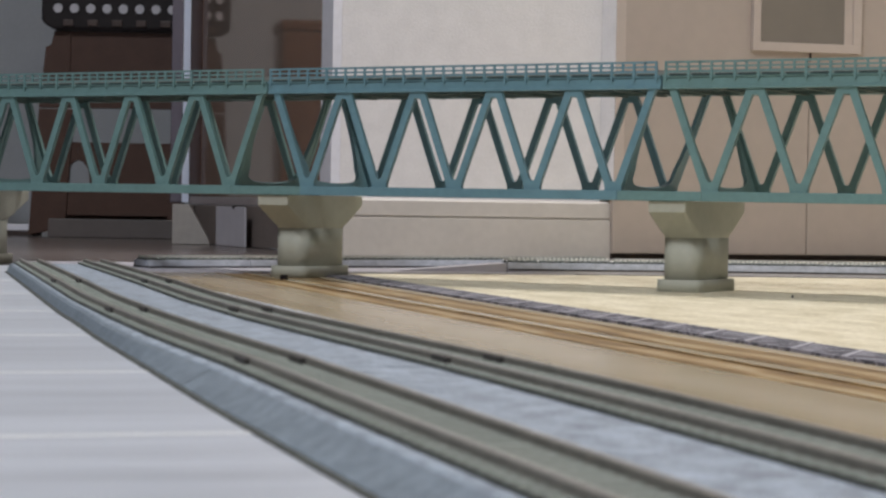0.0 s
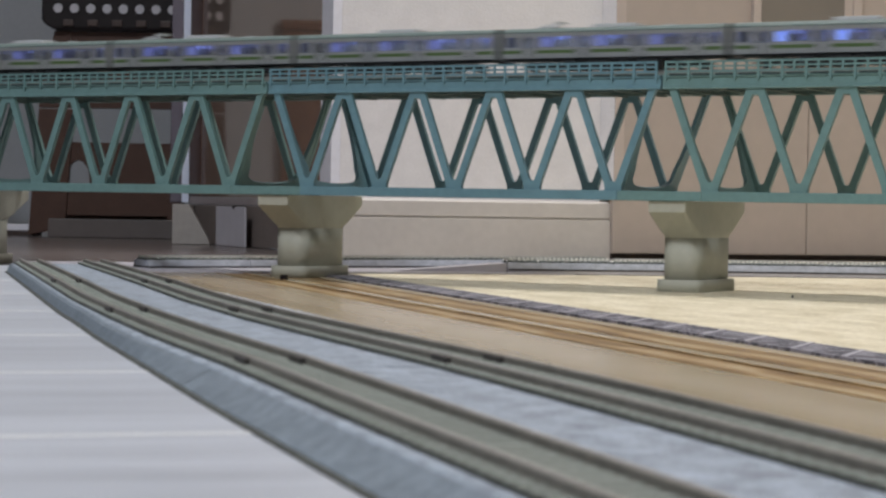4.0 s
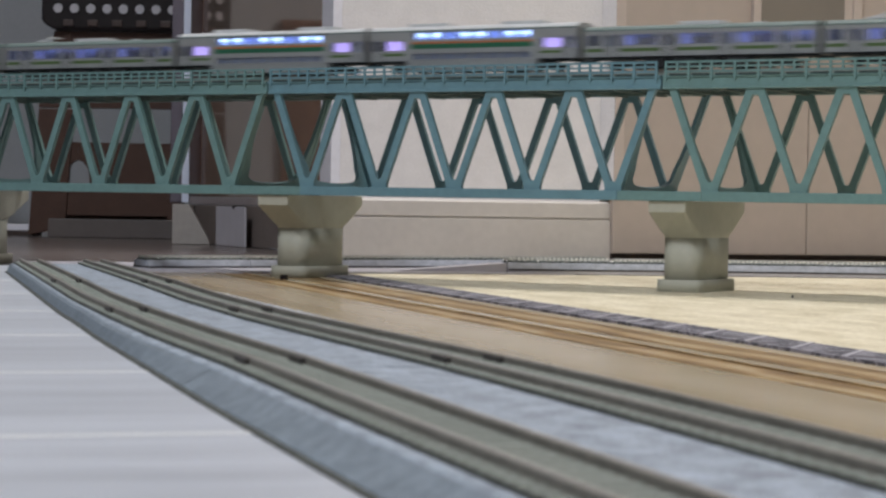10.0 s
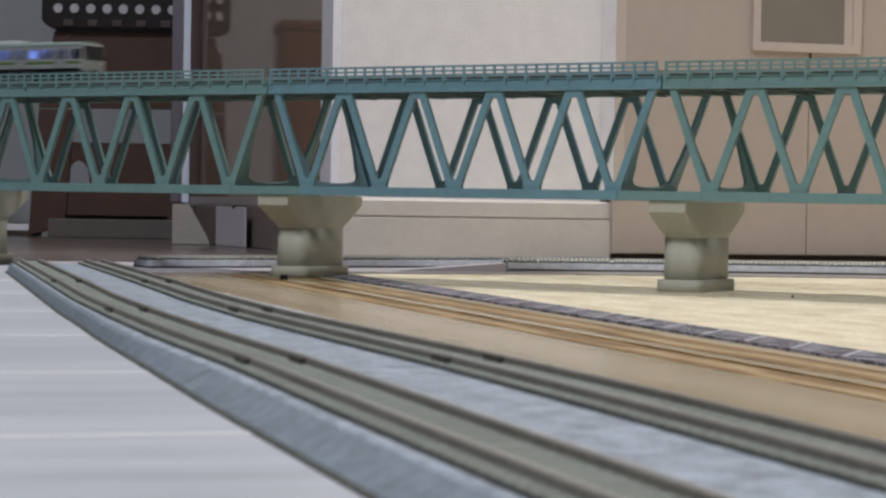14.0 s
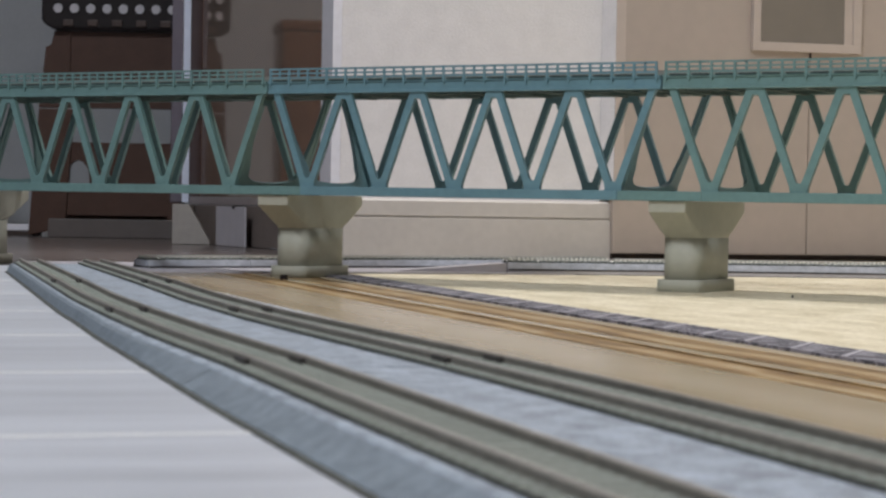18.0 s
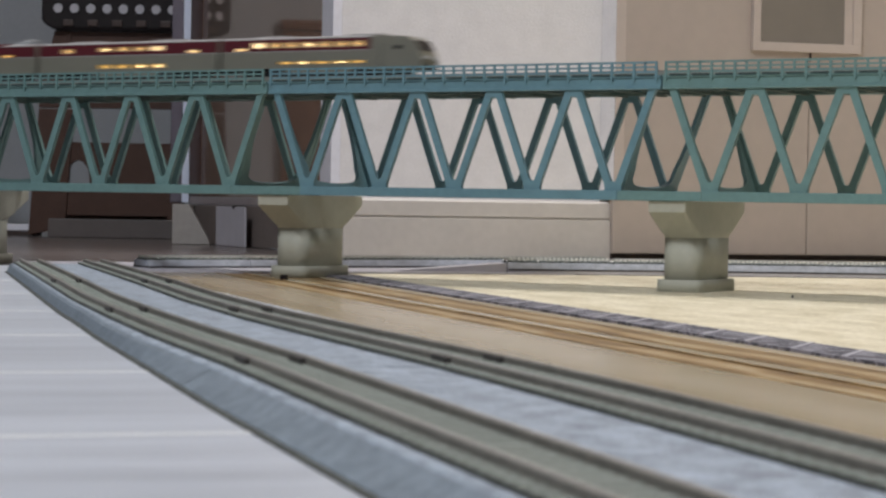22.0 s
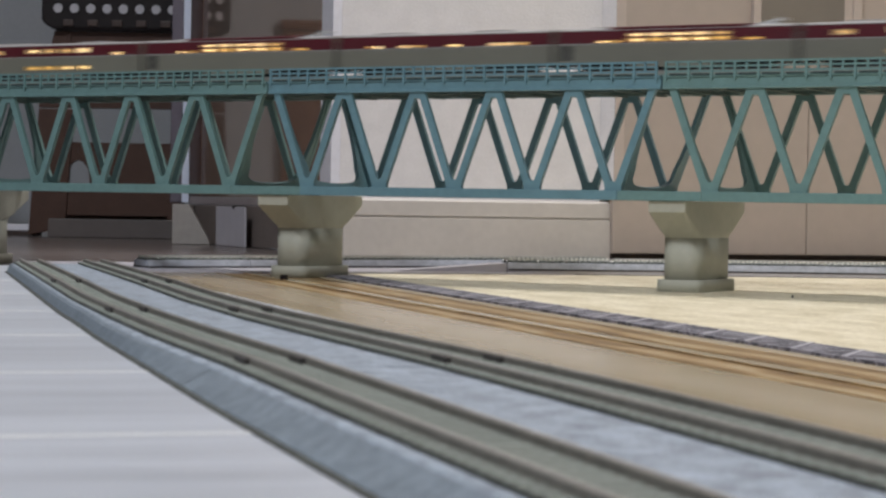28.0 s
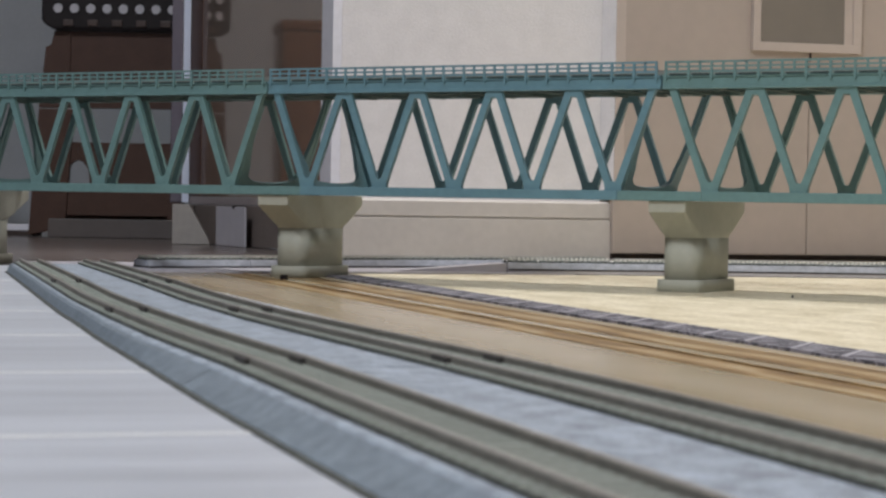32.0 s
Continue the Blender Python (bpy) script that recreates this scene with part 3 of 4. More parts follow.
        head = Vector((bottom_node(k) + way * (PANEL / 2 - 0.0023), 0, Z_DECK_LOW + 0.0006))
        run_up, rise = (head - foot), (head - foot).length
        slope = run_up.normalized()
        normal = Vector((-slope.z, 0, slope.x))
        inner, outer = [], []
        for i in range(13):
            v = i / 12
            inner.append((0.0032 + 0.0060 * v ** 3, rise * (1 - v) + v * 0.0150))
            outer.append((0.0016, inner[-1][1]))
        for i in range(1, 15):
            a = radians(90 * i / 14)
            inner.append((0.0092 + (WIDE / 2 - 0.0092) * (1 - math.cos(a)) ** 1.6, 0.0150 - 0.0098 * math.sin(a) ** 0.8))
            outer.append((0.0016, 0.0150 * (1 - i / 6)) if i <= 6 else (0.0016 + (inner[-1][0] - 0.0016) * (i - 6) / 8, 0.0))
        bm = bmesh.new()

        def corner(w, u, d):
            return bm.verts.new(foot + slope * u + normal * d + Vector((0, w, 0)))

        for mirror in (False, True):
            rows = [[corner(WIDE - w if mirror else w, u, d) for (w, u), d in ((p, -0.0011), (p, 0.0011), (q, 0.0011), (q, -0.0011))] for p, q in zip(inner, outer)]
            for a, b in zip(rows, rows[1:]):
                for j in range(4):
                    bm.faces.new((a[j], a[(j + 1) % 4], b[(j + 1) % 4], b[j]))
        part("portal_frame", bm, BRIDGE, t)
    for k in range(1, 4):
        b = bottom_node(k)
        part("bottom_strut", box(b - 0.0012, b + 0.0012, 0.0028, WIDE - 0.0028, Z_CHORD + 0.0008, Z_CHORD + 0.0030), BRIDGE, t)
    return t


fine_span, blue_span, plain_span = bridge_span(True, BRIDGE), bridge_span(True, BRIDGE_BLUE), bridge_span(False, BRIDGE)
for i in range(-11, 11):
    m = BRIDGE_AT @ pose(i * SPAN, 0, 0)
    if i == 0:
        blue_span.matrix_basis = m
    elif i == 1:
        fine_span.matrix_basis = m
    elif i == -2:
        plain_span.matrix_basis = m
    else:
        copy_thing(fine_span if i == -1 else plain_span, m)


def rounded(cx, cy, hx, hy, r, z, seg=6):
    """A ring of a rectangle with rounded corners."""
    pts = []
    for qx, qy, a0 in ((1, 1, 0), (-1, 1, 90), (-1, -1, 180), (1, -1, 270)):
        for k in range(seg + 1):
            a = radians(a0 + 90 * k / seg)
            pts.append((cx + qx * (hx - r) + r * math.cos(a), cy + qy * (hy - r) + r * math.sin(a), z))
    return pts


def loft(rings, bm=None):
    bm = bm or bmesh.new()
    rows = [[bm.verts.new(p) for p in ring] for ring in rings]
    n = len(rows[0])
    bm.faces.new(rows[0][::-1])
    bm.faces.new(rows[-1])
    for a, b in zip(rows, rows[1:]):
        for i in range(n):
            f = bm.faces.new((a[i], a[(i + 1) % n], b[(i + 1) % n], b[i]))
            f.smooth = True
    return bm


def bridge_pier():
    t = thing("bridge_pier", BRIDGE_AT, "pale grey-beige plastic bridge pier with flared head", "bridge pier", "piers under the bridge")
    y0, y1, half = -0.0008, 0.0806, 0.0105
    cy, hy = (y0 + y1) / 2, (y1 - y0) / 2
    head = loft([rounded(0, cy, half + 0.0004, hy - 0.0168, 0.0080, 0.0285), rounded(0, cy, half + 0.0003, hy - 0.0160, 0.0070, 0.0300), rounded(0, cy, half + 0.0002, hy - 0.0138, 0.0050, 0.0316), rounded(0, cy, half, hy - 0.0002, 0.0012, 0.0418), rounded(0, cy, half, hy, 0.0008, 0.0421), rounded(0, cy, half, hy, 0.0006, 0.0475), rounded(0, cy, half - 0.0003, hy - 0.0003, 0.0005, 0.0478)])
    for f in head.faces:
        f.smooth = 0.0286 < f.calc_center_median().z < 0.0315
    part("pier_head", head, PIER, t)
    part("shaft", loft([rounded(0, cy, half + 0.0004, hy - 0.0168, 0.0080, z, 8) for z in (0.0058, 0.0286)]), PIER, t)
    plinth = loft([rounded(0, cy, half + 0.0028, hy - 0.0150, 0.0060, z, 4) for z in (0.0, 0.0061)] + [rounded(0, cy, half + 0.0025, hy - 0.0153, 0.0058, 0.0064, 4)])
    part("plinth", plinth, PIER, t)
    return t


pier = bridge_pier()
PIER_SHIFT = 0.0035
for i in range(-11, 12):
    m = BRIDGE_AT @ pose(i * SPAN + (PIER_SHIFT if i != -1 else -0.0115), 0, 0.0)
    if i == 0:
        pier.matrix_basis = m
    else:
        copy_thing(pier, m)


# ---- the two model trains ----
def side_wall(x0, x1, z0, z1, y, thick, holes):
    """A side wall along x with openings cut through it; holes are (x0, x1, z0, z1)."""
    bm = bmesh.new()
    xs = sorted({x0, x1, *[v for h in holes for v in h[:2]]})
    zs = sorted({z0, z1, *[v for h in holes for v in h[2:]]})
    verts = {}

    def at(i, j, k):
        if (i, j, k) not in verts:
            verts[i, j, k] = bm.verts.new((xs[i], y + k * thick, zs[j]))
        return verts[i, j, k]

    def solid(i, j):
        if not (0 <= i < len(xs) - 1 and 0 <= j < len(zs) - 1):
            return False
        mx, mz = (xs[i] + xs[i + 1]) / 2, (zs[j] + zs[j + 1]) / 2
        return not any(h[0] < mx < h[1] and h[2] < mz < h[3] for h in holes)

    for i in range(len(xs) - 1):
        for j in range(len(zs) - 1):
            if not solid(i, j):
                continue
            bm.faces.new((at(i, j, 0), at(i + 1, j, 0), at(i + 1, j + 1, 0), at(i, j + 1, 0)))
            bm.faces.new((at(i, j, 1), at(i, j + 1, 1), at(i + 1, j + 1, 1), at(i + 1, j, 1)))
            if not solid(i - 1, j):
                bm.faces.new((at(i, j, 0), at(i, j + 1, 0), at(i, j + 1, 1), at(i, j, 1)))
            if not solid(i + 1, j):
                bm.faces.new((at(i + 1, j, 0), at(i + 1, j, 1), at(i + 1, j + 1, 1), at(i + 1, j + 1, 0)))
            if not solid(i, j - 1):
                bm.faces.new((at(i, j, 0), at(i, j, 1), at(i + 1, j, 1), at(i + 1, j, 0)))
            if not solid(i, j + 1):
                bm.faces.new((at(i, j + 1, 0), at(i + 1, j + 1, 0), at(i + 1, j + 1, 1), at(i, j + 1, 1)))
    return bm


def roof_bm(x0, x1, half, z0, z1):
    pts = [(-half, z0), (half, z0), (half, z0 + 0.0006), (half * 0.86, z0 + (z1 - z0) * 0.66), (half * 0.5, z1 - 0.0002), (0, z1), (-half * 0.5, z1 - 0.0002), (-half * 0.86, z0 + (z1 - z0) * 0.66), (-half, z0 + 0.0006)]
    return prism(pts, "x", x0, x1)


def bogie(parent, x):
    b = part("bogie", box(x - 0.0095, x + 0.0095, -0.0068, 0.0068, 0.0028, 0.0052, 0.0006), UNDER, parent)
    for dx in (-0.007, 0.007):
        for y in (-0.0045, 0.0045):
            part("wheel", rod((x + dx, y - 0.0008, 0.0028), (x + dx, y + 0.0008, 0.0028), 0.0027, 14), WHEEL, b)
    return b


def underfloor(parent, length, low):
    part("underframe", box(-length / 2 + 0.002, length / 2 - 0.002, -0.0078, 0.0078, low - 0.0010, low + 0.0006), UNDER, parent)
    rng = random.Random(5)
    x = -length / 2 + 0.034
    while x < length / 2 - 0.042:
        w = rng.uniform(0.007, 0.016)
        part("equipment_box", box(x, x + w, -0.0082, 0.0082, low - rng.uniform(0.0054, 0.0066), low - 0.0006, 0.0004), UNDER, parent)
        x += w + rng.uniform(0.001, 0.004)
    for s in (-1, 1):
        bogie(parent, s * (length / 2 - 0.022))
        part("coupler", box(s * (length / 2) - 0.004, s * (length / 2) + 0.004, -0.0012, 0.0012, low - 0.0028, low - 0.0010), UNDER, parent)


def pantograph(parent, x, z):
    p = part("pantograph", box(x - 0.006, x + 0.006, -0.0045, 0.0045, z, z + 0.0007, 0.0002), ROOF_UNIT, parent, "folded grey pantograph")
    for y in (-0.003, 0.003):
        part("pantograph_arm", rod((x - 0.005, y, z + 0.0008), (x + 0.006, y * 0.6, z + 0.0028), 0.0003, 6), ROOF_UNIT, p)
    part("contact_shoe", box(x + 0.005, x + 0.0072, -0.006, 0.006, z + 0.0026, z + 0.0033), ROOF_UNIT, p)


def silver_car(kind, cab=0):
    """kind: plain, power (with pantograph) or double (two decks); cab: -1 or 1 for a driver's end."""
    length, half = 0.1310, 0.0098
    low, top = 0.0073, 0.0212
    double = kind == "double"
    x0, x1 = -length / 2, length / 2
    words = {"plain": "stainless commuter coach with green stripe and lit windows", "power": "stainless commuter coach with pantograph and green stripe", "double": "stainless double-deck coach with orange and green band"}[kind]
    if cab:
        words = "stainless commuter driving coach with black cab front"
    t = thing("train_coach", pose(0, 0, 0), words, "model train", "silver commuter train")
    doors, holes = [], []
    if double:
        holes = [(a, a + 0.0085, 0.0190, 0.0230) for a in [-0.0370 + i * 0.0094 for i in range(8)]]
        holes += [(a, a + 0.0083, 0.0080, 0.0112) for a in [-0.0370 + i * 0.0094 for i in range(8)]]
        holes += [(-0.0565, -0.0435, 0.0132, 0.0184), (0.0435, 0.0565, 0.0132, 0.0184)]
        doors, top = [-0.0608, 0.0608], 0.0238
    else:
        ends = [(-0.0632, -0.0560), (0.0560, 0.0632)]
        if cab:
            ends[0 if cab < 0 else 1] = (0.0555, 0.0585) if cab > 0 else (-0.0585, -0.0555)
        holes = [(c - 0.0098, c - 0.0033, 0.0132, 0.0188) for c in (-0.0325, 0, 0.0325)] + [(c - 0.0028, c + 0.0098, 0.0132, 0.0188) for c in (-0.0325, 0, 0.0325)] + [(a, b, 0.0132, 0.0188) for a, b in ends]
        doors = [-0.0490, -0.0163, 0.0163, 0.0490]
    door_holes = [(d + s - 0.0014, d + s + 0.0014, 0.0128, 0.0186) for d in doors for s in (-0.0021, 0.0021)]
    for sgn in (-1, 1):
        y = -half if sgn < 0 else half - 0.0006
        wall = part("side_wall", side_wall(x0, x1, low, top, y, 0.0006, holes + door_holes), STEEL, t)
        for h in holes + door_holes:
            part("window_pane", box(h[0] + 0.00005, h[1] - 0.00005, y + 0.0002, y + 0.0004, h[2] + 0.00005, h[3] - 0.00005), PANE, wall)
        for d in doors:
            for s in (-0.0044, 0.0, 0.0044):
                part("door_seam", box(d + s - 0.00022, d + s + 0.00022, *((y - 0.00006, y + 0.0001) if sgn < 0 else (y + 0.0005, y + 0.00066)), low + 0.0004, 0.0196), UNDER, wall)
        yo = (y - 0.00008, y + 0.0001) if sgn < 0 else (y + 0.0005, y + 0.00068)
        if double:
            part("orange_band", box(-0.0385, 0.0385, *yo, 0.0166, 0.0176), ORANGE, wall, "orange painted band")
            part("green_band", box(-0.0385, 0.0385, *yo, 0.0138, 0.0165), DEEP_GREEN, wall, "green painted band")
            for a, b in ((-0.0562, -0.0425), (0.0425, 0.0562)):
                part("green_stripe", box(a, b, *yo, 0.0100, 0.0114), GREEN, wall)
        else:
            cuts = [x0 + 0.001] + [v for d in doors for v in (d - 0.0048, d + 0.0048)] + [x1 - 0.001]
            for a, b in zip(cuts[::2], cuts[1::2]):
                part("green_stripe", box(a, b, *yo, 0.0098, 0.0116), GREEN, wall, "olive green stripe under the windows")
        part("gutter", box(x0, x1, *((-half - 0.0003, -half) if sgn < 0 else (half, half + 0.0003)), top - 0.0004, top + 0.0004), ROOF_GREY, wall)
        part("bench_seat", box(x0 + 0.006, x1 - 0.006, *((-half + 0.0012, -half + 0.0042) if sgn < 0 else (half - 0.0042, half - 0.0012)), low + 0.0008, 0.0128, 0.0003), INTERIOR, t)
    part("roof", roof_bm(x0, x1, half, top, 0.0268 if double else 0.0240), ROOF_UNIT if double else ROOF_GREY, t)
    part("coach_floor", box(x0, x1, -half + 0.0006, half - 0.0006, low, low + 0.0006), INTERIOR, t)
    for s in (-1, 1):
        x = s * (length / 2)
        if s == cab:
            nose = part("cab_front", prism([(x - s * 0.0002, low - 0.003), (x + s * 0.0020, low - 0.0022), (x + s * 0.0023, 0.0122), (x + s * 0.0008, 0.0218), (x - s * 0.0002, 0.0226)], "y", -half, half, bevel=0.0004), STEEL, t)
            part("cab_windscreen", prism([(x + s * 0.0020, 0.0124), (x + s * 0.0027, 0.0124), (x + s * 0.0012, 0.0212), (x + s * 0.0006, 0.0212)], "y", -half + 0.0008, half - 0.0008), BLACK_FACE, nose, "black cab windscreen")
            for y in (-0.0062, 0.0062):
                part("headlight", rod((x + s * 0.0018, y, 0.0108), (x + s * 0.0029, y, 0.0108), 0.0010, 12), ROOF_UNIT, nose)
            part("cab_side_glass", box(min(x, x - s * 0.0062), max(x, x - s * 0.0062), -half - 0.0001, -half + 0.0001, 0.0128, 0.0190), BLACK_FACE, t, "dark cab side window")
        else:
            part("end_wall", box(x - 0.0004, x + 0.0004, -half + 0.0006, half - 0.0006, low, top), STEEL, t)
            part("gangway", box(min(x, x + s * 0.0021), max(x, x + s * 0.0021), -0.0036, 0.0036, low, 0.0200, 0.0004), UNDER, t, "black gangway bellows")
    if double:
        for i in range(8):
            a = -0.0370 + i * 0.0094
            if i not in (2, 5):
                part("led_strip", box(a + 0.0012, a + 0.0072, -0.0078, -0.0070, 0.0208, 0.0224), LED_BRIGHT, t, "bluish white lit bar")
            part("glow_panel", box(a, a + 0.0085, -0.0069, -0.0064, 0.0191, 0.0229), LIT_BLUE, t, "blue glow panel behind the window")
            part("glow_panel", box(a + 0.0006, a + 0.0078, -0.0078, -0.0072, 0.0081, 0.0111), LIT_LOWER, t, "dim violet glow panel behind the window")
        part("upper_floor", box(-0.042, 0.042, -half + 0.0006, half - 0.0006, 0.0150, 0.0155), INTERIOR, t)
        for s in (-1, 1):
            part("glow_panel", box(s * 0.050 - 0.0052, s * 0.050 + 0.0052, -0.0080, -0.0074, 0.0134, 0.0183), LIT_END, t, "violet white glow panel behind the window")
    else:
        for a in (-0.046, -0.016, 0.014, 0.044):
            part("led_strip", box(a - 0.009, a + 0.009, -0.0010, 0.0010, 0.0204, 0.0207), LED_BLUE if cab > 0 or (cab == 0 and (a > 0) == (kind == "plain")) else LED_BLUE_DIM, t, "bluish white lit strip")
        for c in (-0.0325, 0.0, 0.0325):
            part("glow_panel", box(c - 0.0096, c - 0.0035, -0.0080, -0.0075, 0.0136, 0.0184), LIT_BLUE if cab > 0 else LIT_DEEP, t, "deep blue glow panel behind the window")
    underfloor(t, length, low)
    if double:
        part("well_skirt", box(-0.0415, 0.0415, -half, half, 0.0020, low - 0.0001, 0.0004), STEEL, t, "low stainless well between the bogies")
    z = 0.0266 if double else 0.0238
    for c in ((-0.030, 0.030) if double else (0.0,)):
        part("air_conditioner", box(c - 0.0125, c + 0.0125, -0.0058, 0.0058, z - 0.0006, z + 0.0017, 0.0006), ROOF_UNIT, t, "grey roof air conditioner")
    part("vent_box", box(0.028, 0.033, -0.002, 0.002, z - 0.0006, z + 0.0008, 0.0003), ROOF_UNIT, t)
    if kind == "power":
        pantograph(t, -0.040, z + 0.0002)
    return t


def red_car(kind, cab=0):
    """kind: a, b or c for the three window layouts; cab: 1 for a driver's end."""
    length, half = 0.1400, 0.0097
    low, waist, top = 0.0068, 0.0172, 0.0240
    x0, x1 = -length / 2, length / 2
    xm = x1 - 0.034 if cab else x1
    words = {"a": "maroon and ivory double-deck sleeper coach with golden windows", "b": "maroon and ivory sleeper coach with small low windows", "c": "maroon and ivory sleeper coach with two bright window rows"}[kind]
    if cab:
        words = "maroon and ivory sleeper driving coach with sloping ivory nose"
    t = thing("train_coach", pose(0, 0, 0), words, "model train", "maroon sleeper train")

    def row(a, b, n, z0, z1, gap=0.0022):
        w = (b - a) / n
        return [(a + i * w + gap / 2, a + (i + 1) * w - gap / 2, z0, z1) for i in range(n)]

    holes = {"a": row(-0.024, 0.031, 4, 0.0194, 0.0222) + row(-0.024, 0.031, 4, 0.0088, 0.0112) + [(-0.053, -0.042, 0.0188, 0.0216), (0.047, 0.056, 0.0176, 0.0192)],
             "b": row(-0.052, -0.040, 2, 0.0174, 0.0187) + row(-0.030, -0.012, 2, 0.0174, 0.0187) + row(0.030, 0.056, 3, 0.0174, 0.0190) + row(0.002, 0.012, 1, 0.0174, 0.0187),
             "c": row(-0.028, 0.034, 5, 0.0206, 0.0224, 0.0020) + row(-0.028, 0.034, 5, 0.0176, 0.0198, 0.0020) + row(-0.046, -0.031, 2, 0.0174, 0.0188) + [(0.040, 0.051, 0.0174, 0.0188)]}["a" if cab else kind]
    if cab:
        holes = row(-0.049, 0.033, 7, 0.0190, 0.0224) + row(-0.030, 0.033, 5, 0.0092, 0.0108) + [(-0.0605, -0.0520, 0.0176, 0.0192)]
    near_holes = holes
    far_holes = row(-0.019, 0.031, 5, 0.0192, 0.0222) + row(-0.019, 0.031, 5, 0.0090, 0.0110) + [(-0.048, -0.037, 0.0176, 0.0192)] if cab else []
    for sgn in (-1, 1):
        holes = far_holes if cab and sgn > 0 else near_holes
        y = -half if sgn < 0 else half - 0.0006
        lower = part("lower_side", side_wall(x0, xm, low, waist, y, 0.0006, [h for h in holes if h[3] <= waist]), CREAM, t, "ivory lower side")
        upper = part("upper_side", side_wall(x0, xm, waist, top, y, 0.0006, [h for h in holes if h[2] >= waist]), MAROON, t, "maroon upper side")
        for h in holes:
            part("window_pane", box(h[0] + 0.00005, h[1] - 0.00005, y + 0.0002, y + 0.0004, h[2] + 0.00005, h[3] - 0.00005), PANE_WARM, upper if h[2] >= waist else lower)
        yo = (y - 0.00008, y + 0.0001) if sgn < 0 else (y + 0.0005, y + 0.00068)
        part("gold_line", box(x0, xm, *yo, waist - 0.0005, waist - 0.0001), ROOF_PALE, lower)
        part("door_panel", box(x0 + 0.0035, x0 + 0.0090, *yo, low + 0.0012, waist - 0.001), UNDER if kind == "c" else CREAM, lower)
    part("roof", roof_bm(x0, xm, half, top, 0.0260), ROOF_PALE, t)
    part("mid_floor", box(x0, xm, -half + 0.0006, half - 0.0006, waist - 0.0006, waist - 0.0002), INTERIOR_WARM, t)
    part("coach_floor", box(x0, xm, -half + 0.0006, half - 0.0006, low, low + 0.0006), INTERIOR_WARM, t)
    part("corridor_wall", box(x0 + 0.002, xm - 0.002, -0.0003, 0.0003, low + 0.0006, top), INTERIOR_WARM, t)
    rng = random.Random(len(kind) + ord(kind) + cab * 7)
    for h in near_holes:
        low_row = h[3] < waist
        second_row = kind == "c" and 0.0176 <= h[2] < 0.0180 and h[3] > 0.0190
        glow = LIT_AMBER if low_row or second_row else rng.choice((LIT_TAN, LIT_TAN, LIT_WHITE)) if h[3] > 0.0195 else rng.choice((LIT_WHITE, LIT_AMBER, LIT_TAN))
        # Added panel that glows as the lit compartment would.
        part("window_glow", box(h[0] - 0.0003, h[1] + 0.0003, -0.0080, -0.0076, h[2] - 0.0002, h[3] + 0.0002), glow, t, "warm glow panel behind the window")
        c, w = (h[0] + h[1]) / 2 + rng.uniform(-0.001, 0.001), min(0.0022, (h[1] - h[0]) * 0.28)
        z = (h[2] + h[3]) / 2
        part("lamp_strip", box(c - w, c + w, -0.0084, -0.0081, z - 0.0002, z + 0.0003), rng.choice((LED_WARM, LED_WARM_DIM, LED_WARM_DIM)), t, "warm golden lit strip")
        part("lamp_strip", box(c - w, c + w, 0.0050, 0.0066, 0.0232 if h[3] > 0.0195 else h[3] + 0.0012, 0.0235 if h[3] > 0.0195 else h[3] + 0.0015), LED_WARM_DIM, t, "warm golden lit strip")
    for h in far_holes:
        c, z = (h[0] + h[1]) / 2, (h[2] + h[3]) / 2
        part("window_glow", box(h[0] - 0.0003, h[1] + 0.0003, 0.0076, 0.0080, h[2] - 0.0002, h[3] + 0.0002), LIT_AMBER if h[3] < waist else LIT_WHITE if h[3] < 0.0195 else LIT_TAN, t, "warm glow panel behind the window")
        part("lamp_strip", box(c - 0.0018, c + 0.0018, 0.0081, 0.0084, z - 0.0002, z + 0.0003), LED_WARM_DIM, t, "warm golden lit strip")
    if kind == "c":
        for y in (-half, half - 0.0006):
            part("raised_side", box(-0.038, 0.044, y, y + 0.0006, top + 0.0001, 0.0252, 0.0002), MAROON, t, "raised maroon middle side")
        part("raised_roof", roof_bm(-0.038, 0.044, half - 0.0002, 0.0252, 0.0268), MAROON, t, "maroon roof over the middle")
    ends = [(-1, x0)] + ([] if cab else [(1, x1)])
    for s, x in ends:
        part("end_wall", box(x - 0.0004, x + 0.0004, -half + 0.0006, half - 0.0006, low, top), CREAM, t)
        part("gangway", box(min(x, x + s * 0.0019), max(x, x + s * 0.0019), -0.0060, 0.0060, low, 0.0215, 0.0004), GANGWAY, t, "dark grey gangway bellows")
    if cab:
        n = part("nose", prism([(xm, low - 0.0020), (x1 + 0.0008, low - 0.0020), (x1 + 0.0016, 0.0105), (x1 - 0.0006, 0.0160), (x1 - 0.0045, 0.0218), (x1 - 0.0085, 0.0244), (xm, 0.0256)], "y", -half, half, bevel=0.0010), CREAM, t, "sloping ivory nose")
        part("windscreen", prism([(x1 - 0.0012, 0.0162), (x1 - 0.0002, 0.0165), (x1 - 0.0040, 0.0220), (x1 - 0.0050, 0.0216)], "y", -half + 0.0018, half - 0.0018), BLACK_FACE, n, "black windscreen")
        for y in (-half - 0.0001, half - 0.0001):
            part("cab_side_glass", box(x1 - 0.0170, x1 - 0.0125, y, y + 0.0002, 0.0168, 0.0192), BLACK_FACE, n)
            part("cab_door_line", box(x1 - 0.0265, x1 - 0.0260, y, y + 0.0002, low, 0.0205), UNDER, n)
